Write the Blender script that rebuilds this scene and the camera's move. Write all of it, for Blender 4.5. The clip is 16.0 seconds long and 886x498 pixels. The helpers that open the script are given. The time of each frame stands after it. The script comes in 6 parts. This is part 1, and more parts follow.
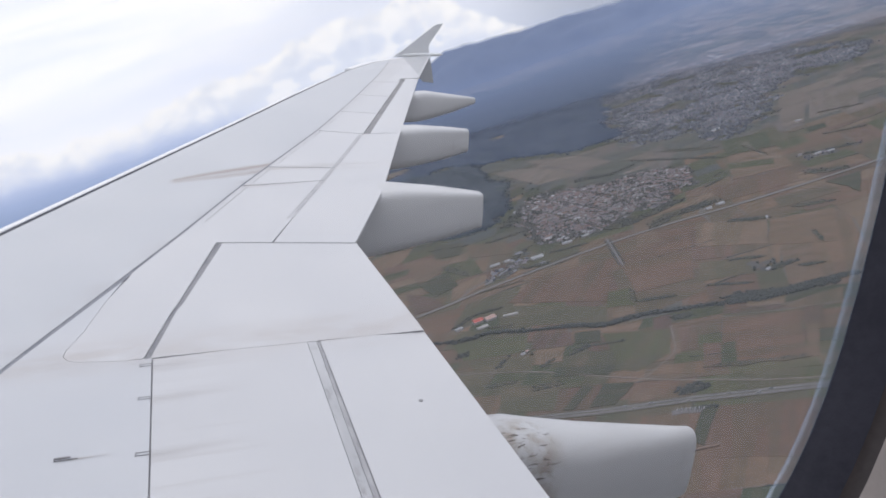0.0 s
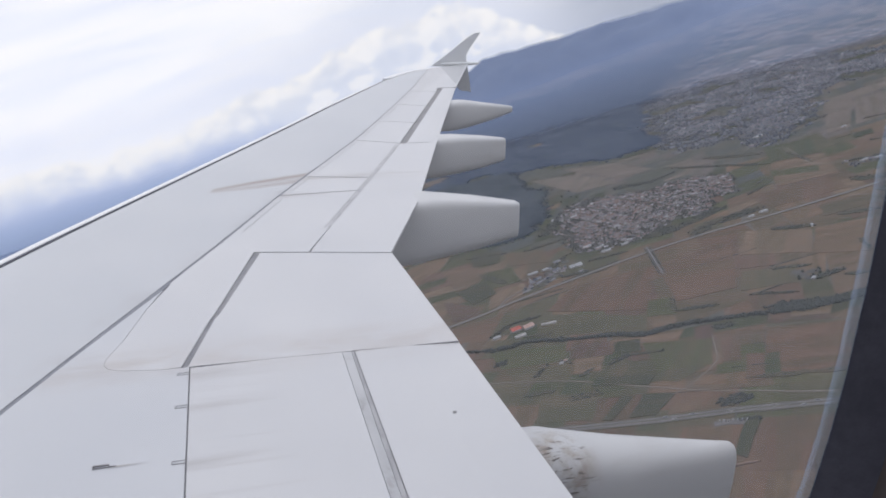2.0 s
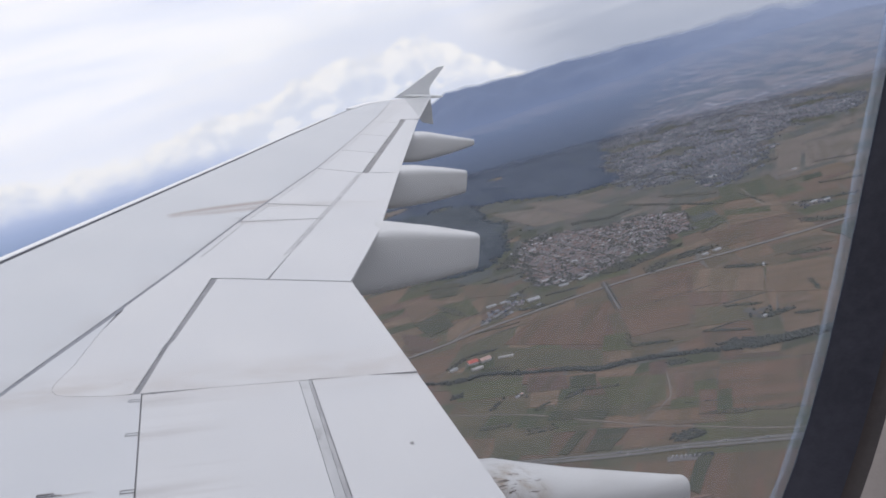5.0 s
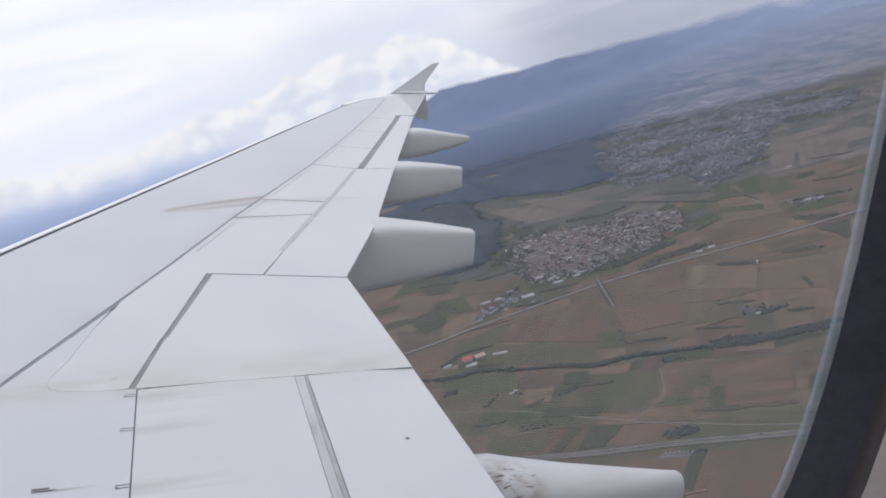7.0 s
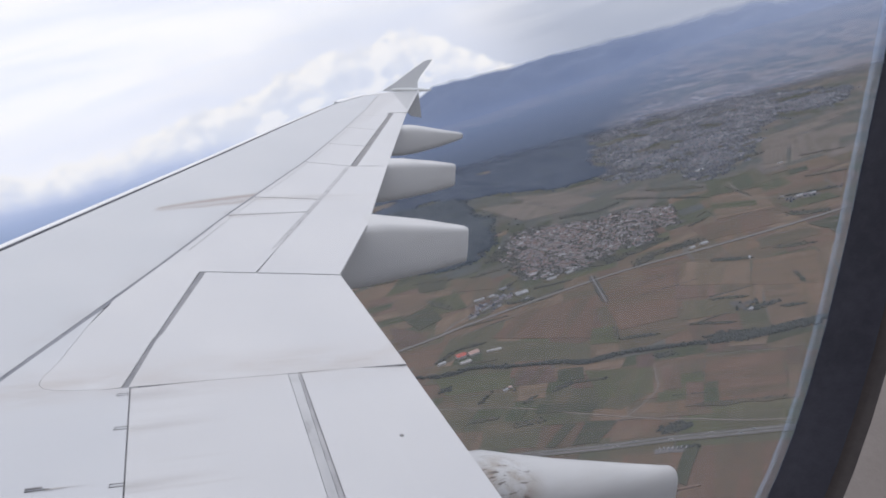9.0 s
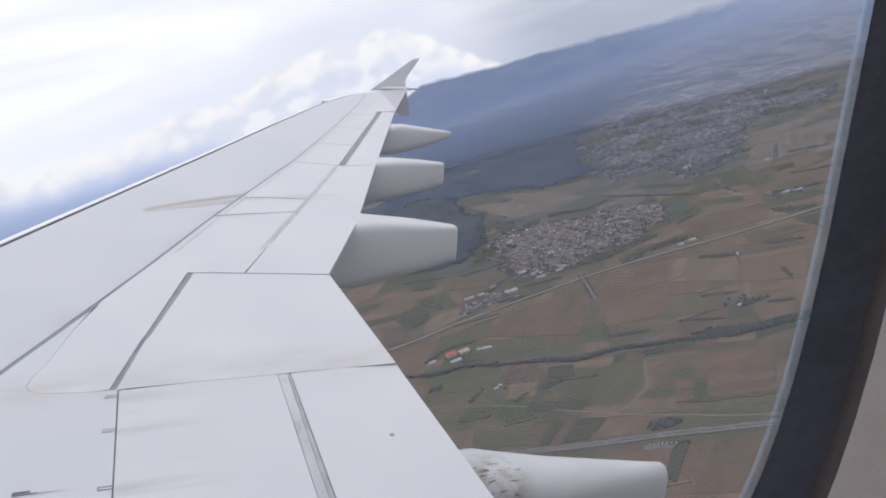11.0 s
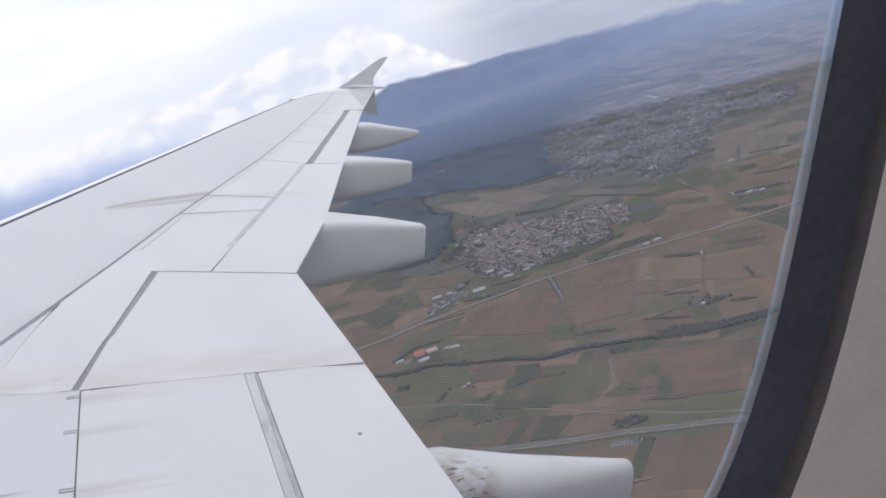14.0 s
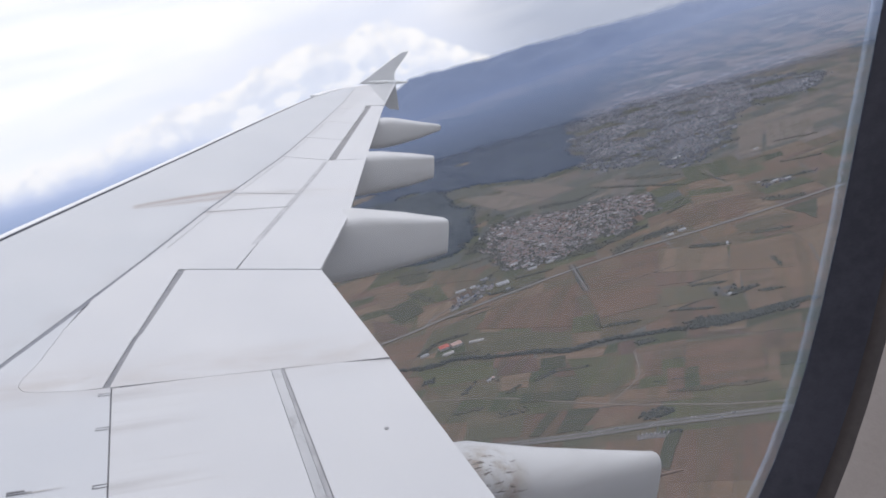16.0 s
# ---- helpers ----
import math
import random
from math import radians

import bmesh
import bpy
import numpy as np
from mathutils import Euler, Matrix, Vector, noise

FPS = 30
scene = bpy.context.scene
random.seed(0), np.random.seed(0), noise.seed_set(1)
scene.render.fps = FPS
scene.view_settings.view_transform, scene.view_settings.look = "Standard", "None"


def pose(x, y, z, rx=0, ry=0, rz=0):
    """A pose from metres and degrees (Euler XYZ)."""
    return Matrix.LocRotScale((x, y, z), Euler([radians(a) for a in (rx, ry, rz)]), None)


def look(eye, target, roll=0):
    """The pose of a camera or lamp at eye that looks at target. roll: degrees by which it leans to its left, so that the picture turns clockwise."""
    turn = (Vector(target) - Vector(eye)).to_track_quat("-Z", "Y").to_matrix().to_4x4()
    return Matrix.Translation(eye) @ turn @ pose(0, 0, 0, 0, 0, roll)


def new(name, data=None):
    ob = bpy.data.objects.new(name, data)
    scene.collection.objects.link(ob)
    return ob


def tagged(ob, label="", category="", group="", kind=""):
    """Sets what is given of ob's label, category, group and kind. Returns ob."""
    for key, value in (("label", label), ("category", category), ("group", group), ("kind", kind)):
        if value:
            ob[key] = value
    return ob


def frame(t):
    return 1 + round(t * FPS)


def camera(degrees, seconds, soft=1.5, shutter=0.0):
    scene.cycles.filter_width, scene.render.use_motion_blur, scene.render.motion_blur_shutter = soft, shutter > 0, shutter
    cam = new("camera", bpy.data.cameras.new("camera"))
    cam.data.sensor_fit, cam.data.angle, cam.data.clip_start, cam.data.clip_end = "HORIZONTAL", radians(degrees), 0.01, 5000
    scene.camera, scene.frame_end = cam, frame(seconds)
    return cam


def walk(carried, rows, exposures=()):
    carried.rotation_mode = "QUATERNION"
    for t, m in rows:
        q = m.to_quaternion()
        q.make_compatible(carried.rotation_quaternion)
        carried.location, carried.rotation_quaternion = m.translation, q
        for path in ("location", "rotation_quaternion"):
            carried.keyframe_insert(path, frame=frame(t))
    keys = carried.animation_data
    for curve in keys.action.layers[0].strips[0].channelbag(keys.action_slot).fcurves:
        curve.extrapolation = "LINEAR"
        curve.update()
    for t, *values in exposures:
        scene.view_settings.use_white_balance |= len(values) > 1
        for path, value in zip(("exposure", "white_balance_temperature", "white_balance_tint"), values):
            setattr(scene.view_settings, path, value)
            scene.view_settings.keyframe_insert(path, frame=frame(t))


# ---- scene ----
HEIGHT = 260.0
cam = camera(58.4, 16.0, soft=1.8)
ROWS = [
    (0, 0.0018, 0.0026, 0.0013, 76.742, 17.084, -2.273),
    (0.5, 0.0070, 0.0054, 0.0026, 77.424, 17.244, -1.883),
    (1, 0.0121, 0.0082, 0.0039, 77.602, 17.658, -1.735),
    (1.5, 0.0212, 0.0163, 0.0047, 77.332, 17.906, -0.519),
    (2, 0.0302, 0.0243, 0.0056, 78.168, 17.630, 0.536),
    (2.5, 0.0244, 0.0183, 0.0053, 78.832, 17.571, 0.272),
    (3, 0.0185, 0.0123, 0.0049, 79.136, 17.057, 0.510),
    (3.5, 0.0188, 0.0131, 0.0047, 79.097, 17.534, 0.044),
    (4, 0.0190, 0.0139, 0.0045, 79.750, 16.474, -1.277),
    (6.5, 0.0042, 0.0007, 0.0008, 79.538, 15.619, -2.520),
    (7, 0.0034, 0.0015, 0.0008, 79.299, 15.551, -2.599),
    (7.5, 0.0026, 0.0022, 0.0007, 79.038, 15.309, -2.692),
    (8, 0.0061, 0.0057, 0.0017, 78.826, 15.467, -2.962),
    (8.5, 0.0096, 0.0092, 0.0027, 78.824, 15.653, -2.959),
    (9, 0.0048, 0.0013, -0.0006, 78.947, 15.719, -3.124),
    (11.5, 0.0087, 0.0061, -0.0021, 78.524, 16.071, -4.477),
    (12, 0.0079, 0.0057, -0.0018, 78.451, 15.871, -5.268),
    (12.5, 0.0090, 0.0080, -0.0025, 78.492, 15.763, -5.710),
    (13, 0.0102, 0.0102, -0.0032, 78.384, 15.781, -5.759),
    (13.5, 0.0072, 0.0075, -0.0039, 78.058, 15.595, -6.128),
    (14, 0.0043, 0.0048, -0.0046, 77.915, 15.485, -6.345),
    (14.5, 0.0029, 0.0035, -0.0038, 77.773, 15.030, -6.199),
    (15, 0.0016, 0.0022, -0.0031, 77.667, 15.646, -6.122),
    (15.5, 0.0013, 0.0028, -0.0011, 77.800, 16.518, -5.302),
    (16, 0.0011, 0.0035, 0.0008, 77.899, 16.634, -4.825),
]
walk(cam, [(t, pose(x, y, HEIGHT + z, rx, ry, rz)) for t, x, y, z, rx, ry, rz in ROWS],
     [(0, -0.09), (2, -0.17), (3.5, -0.22), (6.5, -0.15), (9, -0.14), (11.5, -0.07), (13, -0.03), (15, -0.02), (16, -0.04)])

# ---------------------------------------------------------------- world and sun
SUN_EL, SUN_AZ = 40.0, -70.0   # degrees; azimuth from +y towards +x


def node_tools(tree):
    def add(kind, **sets):
        n = tree.nodes.new(kind)
        for k, v in sets.items():
            if k == "op":
                n.operation = v
            elif k == "mode":
                n.blend_type = v
        return n

    def put(sock, v):
        if v is None:
            return
        if isinstance(v, bpy.types.NodeSocket):
            tree.links.new(v, sock)
        elif isinstance(v, (tuple, list)):
            if sock.type == "RGBA" and len(v) == 3:
                v = (*v, 1.0)
            sock.default_value = v
        else:
            sock.default_value = v

    def math_(op, a, b=None, c=None, clamp=False):
        n = add("ShaderNodeMath", op=op)
        n.use_clamp = clamp
        for i, v in enumerate((a, b, c)):
            put(n.inputs[i], v)
        return n.outputs[0]

    def mix(f, a, b, mode="MIX"):
        n = tree.nodes.new("ShaderNodeMix")
        n.data_type = "RGBA"
        n.blend_type = mode
        put(n.inputs[0], f)
        put(n.inputs[6], a)
        put(n.inputs[7], b)
        return n.outputs[2]

    def smooth(v, lo, hi, a=0.0, b=1.0):
        n = tree.nodes.new("ShaderNodeMapRange")
        n.interpolation_type = "SMOOTHSTEP"
        for i, q in enumerate((v, lo, hi, a, b)):
            put(n.inputs[i], q)
        return n.outputs[0]

    def noise_(vec, scale, detail=4.0, rough=0.55, distort=0.0):
        n = tree.nodes.new("ShaderNodeTexNoise")
        put(n.inputs["Vector"], vec)
        put(n.inputs["Scale"], scale)
        put(n.inputs["Detail"], detail)
        put(n.inputs["Roughness"], rough)
        put(n.inputs["Distortion"], distort)
        return n.outputs[0]

    def scaled(vec, s, loc=(0, 0, 0), rot=(0, 0, 0)):
        n = tree.nodes.new("ShaderNodeMapping")
        put(n.inputs[0], vec)
        put(n.inputs[1], loc)
        put(n.inputs[2], rot)
        put(n.inputs[3], s)
        return n.outputs[0]

    def ramp(f, stops, constant=False):
        n = tree.nodes.new("ShaderNodeValToRGB")
        put(n.inputs[0], f)
        el = n.color_ramp.elements
        while len(el) < len(stops):
            el.new(0.5)
        for e, (p, c) in zip(el, stops):
            e.position, e.color = p, (*c, 1.0)
        if constant:
            n.color_ramp.interpolation = "CONSTANT"
        return n.outputs[0]

    return add, put, math_, mix, smooth, noise_, scaled, ramp


def build_world():
    w = bpy.data.worlds.new("cloudy_sky")
    scene.world = w
    w.use_nodes = True
    tree = w.node_tree
    tree.nodes.clear()
    add, put, math_, mix, smooth, noise_, scaled, ramp = node_tools(tree)
    out = tree.nodes.new("ShaderNodeOutputWorld")
    co = tree.nodes.new("ShaderNodeTexCoord").outputs["Generated"]
    sep = tree.nodes.new("ShaderNodeSeparateXYZ")
    put(sep.inputs[0], co)
    x, y, z = sep.outputs
    sky = tree.nodes.new("ShaderNodeTexSky")
    sky.sky_type = "NISHITA"
    sky.sun_disc = False
    sky.sun_elevation, sky.sun_rotation = radians(SUN_EL), radians(SUN_AZ)
    blue = mix(1.0, sky.outputs[0], (0.1, 0.1, 0.1), "MULTIPLY")
    # high overcast with soft streaks along the horizon
    streak = noise_(scaled(co, (2.0, 2.0, 14.0)), 1.6, 5.0, 0.6, 0.4)
    high = ramp(streak, [(0.25, (0.84, 0.86, 0.95)), (0.42, (0.955, 0.95, 0.985)), (0.55, (1.05, 1.015, 0.99)), (0.8, (1.13, 1.07, 1.0))])
    high = mix(1.0, high, (1.12, 1.12, 1.12), "MULTIPLY")
    thin = smooth(noise_(scaled(co, (1.5, 1.5, 6.0)), 1.1, 4.0, 0.5, 0.3), 0.62, 0.8, 0.0, 0.2)
    high = mix(thin, high, blue)
    # heaped cloud bank: its tops climb towards the wing tip and sink again behind the hills
    az = math_("ARCTAN2", x, y)
    billow = noise_(scaled(co, (1, 1, 1.3)), 8.0, 4.0, 0.5)
    puff = noise_(scaled(co, (1, 1, 1.3)), 26.0, 9.0, 0.62)
    lit = noise_(scaled(co, (1, 1, 1.3), (0.010, 0.0, -0.014)), 20.0, 9.0, 0.60)
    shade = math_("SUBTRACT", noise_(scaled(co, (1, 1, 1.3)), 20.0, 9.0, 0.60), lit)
    top = math_("ADD", 0.046, math_("SUBTRACT", smooth(az, -0.36, -0.02, 0.0, 0.040), smooth(az, 0.0, 0.28, 0.0, 0.15)))
    swell = math_("ADD", math_("MULTIPLY", math_("SUBTRACT", billow, 0.5), 0.055), math_("MULTIPLY", math_("SUBTRACT", puff, 0.5), 0.034))
    edge = math_("ADD", math_("SUBTRACT", z, top), swell)
    bank = smooth(edge, 0.003, -0.008)
    deep = smooth(edge, -0.002, -0.044)
    bank_col = mix(deep, (1.10, 1.05, 0.98), (0.84, 0.86, 0.92))
    bank_col = mix(smooth(shade, -0.01, 0.10, 0.0, 0.6), bank_col, (1.12, 1.07, 1.0))
    bank_col = mix(smooth(shade, 0.0, -0.13, 0.0, 0.5), bank_col, (0.76, 0.79, 0.87))
    bank_col = mix(smooth(az, -0.10, -0.40, 0.0, 0.12), bank_col, (0.93, 0.945, 0.985))
    # grey veils hang over the hills
    veil = ramp(noise_(scaled(co, (2.5, 2.5, 22.0)), 2.4, 6.0, 0.62, 0.3), [(0.3, (0.54, 0.57, 0.64)), (0.46, (0.66, 0.68, 0.735)), (0.58, (0.76, 0.77, 0.80)), (0.72, (0.88, 0.885, 0.90))])
    grey = math_("MULTIPLY", smooth(z, 0.24, 0.04), smooth(az, 0.0, 0.22))
    high = mix(math_("MULTIPLY", grey, 0.92), high, veil)
    behind = math_("MULTIPLY", smooth(edge, 0.075, 0.004), smooth(az, -0.42, -0.05, 0.30, 0.75))
    high = mix(behind, high, (0.83, 0.85, 0.92))
    low_veil = math_("MULTIPLY", smooth(z, 0.11, 0.015), smooth(az, 0.04, 0.25))
    high = mix(math_("MULTIPLY", low_veil, 0.85), high, (0.47, 0.50, 0.57))
    col = mix(bank, high, bank_col)
    # pale blue air under the bank
    haze = ramp(smooth(z, -0.08, 0.05), [(0.0, (0.24, 0.31, 0.46)), (0.35, (0.31, 0.385, 0.56)), (0.58, (0.42, 0.50, 0.70)), (0.76, (0.58, 0.645, 0.82)), (1.0, (0.78, 0.81, 0.91))])
    lift = math_("ADD", z, smooth(az, -0.30, -0.04, 0.0, 0.022))
    col = mix(smooth(math_("ADD", lift, math_("MULTIPLY", swell, 0.8)), 0.0, 0.032), haze, col)
    bg = tree.nodes.new("ShaderNodeBackground")
    put(bg.inputs[0], mix(1.0, col, (0.965, 1.0, 1.08), "MULTIPLY"))
    bg.inputs[1].default_value = 1.0
    tree.links.new(bg.outputs[0], out.inputs[0])


build_world()
# unseen fill lamp added under the ceiling to brighten the window lining
cabin_fill = new("cabin_fill", bpy.data.lights.new("cabin_fill", "AREA"))
cabin_fill.data.shape, cabin_fill.data.size, cabin_fill.data.size_y = "RECTANGLE", 1.6, 0.25
cabin_fill.data.energy, cabin_fill.data.color = 9.5, (1.0, 0.96, 0.98)
sun = new("sun", bpy.data.lights.new("sun", "SUN"))
sun.data.energy, sun.data.angle, sun.data.color = 0.7, radians(14), (1.0, 0.98, 0.95)
sd = Vector((math.sin(radians(SUN_AZ)) * math.cos(radians(SUN_EL)), math.cos(radians(SUN_AZ)) * math.cos(radians(SUN_EL)), math.sin(radians(SUN_EL))))
sun.matrix_world = look(tuple(sd * 50 + Vector((0, 0, HEIGHT))), (0, 0, HEIGHT))


# ---------------------------------------------------------------- materials
def material(name, rough=0.6, metal=0.0, spec=0.5):
    m = bpy.data.materials.new(name)
    m.use_nodes = True
    t = m.node_tree
    b = t.nodes["Principled BSDF"]
    b.inputs["Roughness"].default_value = rough
    b.inputs["Metallic"].default_value = metal
    b.inputs["Specular IOR Level"].default_value = spec
    return m, t, b, node_tools(t)


def bump_to(t, b, height, strength, distance):
    n = t.nodes.new("ShaderNodeBump")
    n.inputs["Strength"].default_value = strength
    n.inputs["Distance"].default_value = distance
    t.links.new(height, n.inputs["Height"])
    t.links.new(n.outputs[0], b.inputs["Normal"])


def coords(t, which="Object"):
    return t.nodes.new("ShaderNodeTexCoord").outputs[which]


def island(t):
    return t.nodes.new("ShaderNodeNewGeometry").outputs["Random Per Island"]


def mottled(name, a, b_, scale, rough=0.6, metal=0.0, fine=0.0, spec=0.4, stretch=(1, 1, 1)):
    m, t, b, (add, put, math_, mix, smooth, noise_, scaled, ramp) = material(name, rough, metal, spec)
    co = scaled(coords(t), stretch)
    big = noise_(co, scale, 5.0, 0.6)
    small = noise_(co, scale * 9.0, 3.0, 0.6)
    f = math_("ADD", math_("MULTIPLY", big, 0.65), math_("MULTIPLY", small, 0.35))
    put(b.inputs["Base Color"], mix(smooth(f, 0.36, 0.64), a, b_))
    if fine:
        bump_to(t, b, small, 0.4, fine)
    return m


def wing_paint(name, a, b_, rough, stain):
    """Painted aluminium, with chordwise streaks of grime; stain adds the brown smears near the joints."""
    m, t, b, (add, put, math_, mix, smooth, noise_, scaled, ramp) = material(name, rough, 0.0, 0.45)
    co = coords(t)
    sep = t.nodes.new("ShaderNodeSeparateXYZ")
    put(sep.inputs[0], co)
    x, y = sep.outputs[0], sep.outputs[1]
    cloud = noise_(scaled(co, (0.5, 0.35, 1.0)), 1.3, 4.0, 0.6)
    streak = noise_(scaled(co, (0.35, 5.0, 1.0)), 1.6, 6.0, 0.65)
    fine = noise_(co, 60.0, 3.0, 0.6)
    col = mix(smooth(cloud, 0.35, 0.7), a, b_)
    col = mix(smooth(streak, 0.52, 0.78, 0.0, 0.16), col, (0.42, 0.40, 0.39))
    if stain == "joint":
        near = math_("SUBTRACT", 1.0, smooth(math_("ABSOLUTE", math_("SUBTRACT", y, 5.78)), 0.0, 0.5))
        soil = math_("MULTIPLY", near, smooth(noise_(scaled(co, (0.9, 2.6, 1)), 1.8, 6.0, 0.7), 0.30, 0.70))
        col = mix(math_("MULTIPLY", soil, 0.36), col, (0.36, 0.29, 0.24))
        # wind-blown trails behind the hinge line and the spoiler hinges
        trail = smooth(noise_(scaled(co, (0.25, 9.0, 1)), 1.3, 5.0, 0.6), 0.5, 0.75)
        reach = math_("MULTIPLY", smooth(x, -0.30, -0.27), smooth(x, -0.2, 0.7, 1.0, 0.0))
        inner = math_("MULTIPLY", math_("MULTIPLY", trail, reach), smooth(y, 5.7, 5.5, 0.0, 1.0))
        col = mix(math_("MULTIPLY", inner, 0.45), col, (0.36, 0.33, 0.32))
        # soot behind the hinge brackets
        for at in (5.50, 5.02, 4.33, 3.74):
            plume = math_("SUBTRACT", 1.0, smooth(math_("ABSOLUTE", math_("SUBTRACT", math_("SUBTRACT", y, at), math_("MULTIPLY", x, 0.05))), 0.0, 0.10))
            plume = math_("MULTIPLY", math_("MULTIPLY", plume, smooth(x, -0.31, -0.28)), smooth(x, -0.28, 0.45, 1.0, 0.0))
            col = mix(math_("MULTIPLY", plume, smooth(noise_(scaled(co, (0.6, 9.0, 1)), 1.5, 5.0, 0.6), 0.25, 0.65, 0.08, 0.5)), col, (0.33, 0.305, 0.30))
        first = math_("MULTIPLY", smooth(math_("SUBTRACT", y, math_("MULTIPLY", x, 0.03)), 10.58, 10.84), smooth(y, 10.97, 10.90))
        col = mix(math_("MULTIPLY", first, smooth(x, 1.9, 0.7, 0.05, 0.5)), col, (0.36, 0.33, 0.32))
        # a dirty film along the forward edge of the spoilers
        film = math_("SUBTRACT", x, math_("ADD", 0.80, math_("MULTIPLY", math_("SUBTRACT", y, 10.85), 0.423)))
        film = math_("MULTIPLY", math_("MULTIPLY", smooth(film, 0.16, 0.0), smooth(y, 8.8, 9.8)), smooth(noise_(scaled(co, (2.0, 2.0, 1)), 2.4, 6.0, 0.7), 0.38, 0.66))
        col = mix(math_("MULTIPLY", film, 0.42), col, (0.35, 0.335, 0.335))
        edge = math_("SUBTRACT", 1.0, smooth(math_("ABSOLUTE", math_("SUBTRACT", y, 11.86)), 0.05, 0.34))
        outer = math_("MULTIPLY", edge, smooth(noise_(scaled(co, (0.5, 6.0, 1)), 1.1, 5.0, 0.6), 0.35, 0.65))
        col = mix(math_("MULTIPLY", outer, 0.6), col, (0.36, 0.33, 0.31))
    if stain == "oval":
        rear_ = math_("SUBTRACT", x, math_("ADD", 0.79, math_("MULTIPLY", math_("SUBTRACT", y, 10.85), 0.423)))
        grease = math_("MULTIPLY", smooth(rear_, -0.22, 0.0), smooth(noise_(scaled(co, (1.0, 1.6, 1)), 1.6, 5.0, 0.65), 0.42, 0.68))
        close = math_("SUBTRACT", 1.0, smooth(math_("ABSOLUTE", math_("SUBTRACT", y, 11.35)), 0.3, 1.6))
        col = mix(math_("MULTIPLY", grease, math_("ADD", 0.26, math_("MULTIPLY", close, 0.3))), col, (0.35, 0.325, 0.325))
        # a teardrop of soot whose rim is darker than its middle
        mid = math_("SUBTRACT", y, math_("ADD", 11.38, math_("MULTIPLY", x, 0.42)))
        half = math_("MULTIPLY", math_("POWER", math_("MAXIMUM", math_("ADD", math_("MULTIPLY", x, 0.8), 0.12), 0.0), 0.5), 0.22)
        off = math_("SUBTRACT", math_("ABSOLUTE", mid), half)
        wob = math_("MULTIPLY", math_("SUBTRACT", noise_(co, 3.0, 5.0, 0.65), 0.5), 0.16)
        off = math_("ADD", off, wob)
        rim = math_("MULTIPLY", math_("SUBTRACT", 1.0, smooth(math_("ABSOLUTE", off), 0.0, 0.17)), smooth(mid, -0.12, 0.10, 0.45, 1.0))
        fill = smooth(off, 0.05, -0.05)
        on = smooth(x, -0.16, -0.02)
        amount = math_("MULTIPLY", math_("ADD", math_("MULTIPLY", rim, 0.78), math_("MULTIPLY", fill, smooth(x, 0.0, 0.9, 0.22, 0.42))), on)
        col = mix(amount, col, (0.335, 0.285, 0.265))
    if stain == "scuff":
        # oily streaks blown back along the fairings
        oil = math_("MULTIPLY", smooth(noise_(scaled(co, (0.5, 3.0, 5.0)), 1.6, 6.0, 0.7), 0.46, 0.72), smooth(noise_(scaled(co, (1, 1, 1), (4, 1, 8)), 0.8, 3.0, 0.5), 0.35, 0.65))
        col = mix(math_("MULTIPLY", oil, 0.30), col, (0.33, 0.305, 0.285))
        box_ = math_("MULTIPLY", math_("MULTIPLY", smooth(x, 1.78, 1.90), smooth(x, 2.30, 2.05)), math_("MULTIPLY", smooth(y, 3.80, 3.9), smooth(y, 4.36, 4.10)))
        flake = smooth(noise_(scaled(co, (2.2, 16.0, 16.0)), 3.0, 5.0, 0.65, 0.6), 0.57, 0.63)
        raw = smooth(noise_(scaled(co, (3, 3, 3)), 1.2, 4.0, 0.6), 0.42, 0.6)
        col = mix(math_("MULTIPLY", box_, math_("MULTIPLY", raw, 0.85)), col, (0.30, 0.235, 0.17))
        col = mix(math_("MULTIPLY", box_, flake), col, (0.10, 0.078, 0.062))
    wisp = smooth(noise_(scaled(co, (1.2, 22.0, 1), (3, 7, 0)), 1.0, 6.0, 0.7), 0.60, 0.74, 0.0, 0.13)
    col = mix(wisp, col, (0.40, 0.39, 0.39))
    dust = smooth(noise_(scaled(co, (1, 1, 1), (9, 2, 0)), 26.0, 4.0, 0.7), 0.62, 0.70, 0.0, 0.14)
    col = mix(dust, col, (0.40, 0.385, 0.38))
    speck = smooth(noise_(scaled(co, (1.0, 1.7, 1)), 4.2, 8.0, 0.75), 0.71, 0.76, 0.0, 0.35)
    col = mix(speck, col, (0.36, 0.34, 0.33))
    put(b.inputs["Base Color"], col)
    put(b.inputs["Roughness"], math_("ADD", rough - 0.05, math_("MULTIPLY", fine, 0.12)))
    bump_to(t, b, noise_(scaled(co, (0.8, 1.0, 1)), 0.9, 2.0, 0.5), 0.25, 0.02)
    return m


SKIN = wing_paint("grey_wing_paint", (0.512, 0.529, 0.556), (0.552, 0.565, 0.588), 0.42, "oval")
WHITE = wing_paint("white_wing_paint", (0.560, 0.566, 0.585), (0.605, 0.607, 0.620), 0.4, "joint")
ROOT = wing_paint("root_panel_paint", (0.530, 0.545, 0.575), (0.570, 0.582, 0.605), 0.42, "joint")
SLAT = wing_paint("slat_paint", (0.80, 0.80, 0.81), (0.84, 0.84, 0.85), 0.3, "")
FAIR = wing_paint("fairing_paint", (0.545, 0.550, 0.558), (0.590, 0.593, 0.598), 0.42, "scuff")
FENCE = wing_paint("fence_paint", (0.68, 0.697, 0.715), (0.73, 0.745, 0.76), 0.45, "")
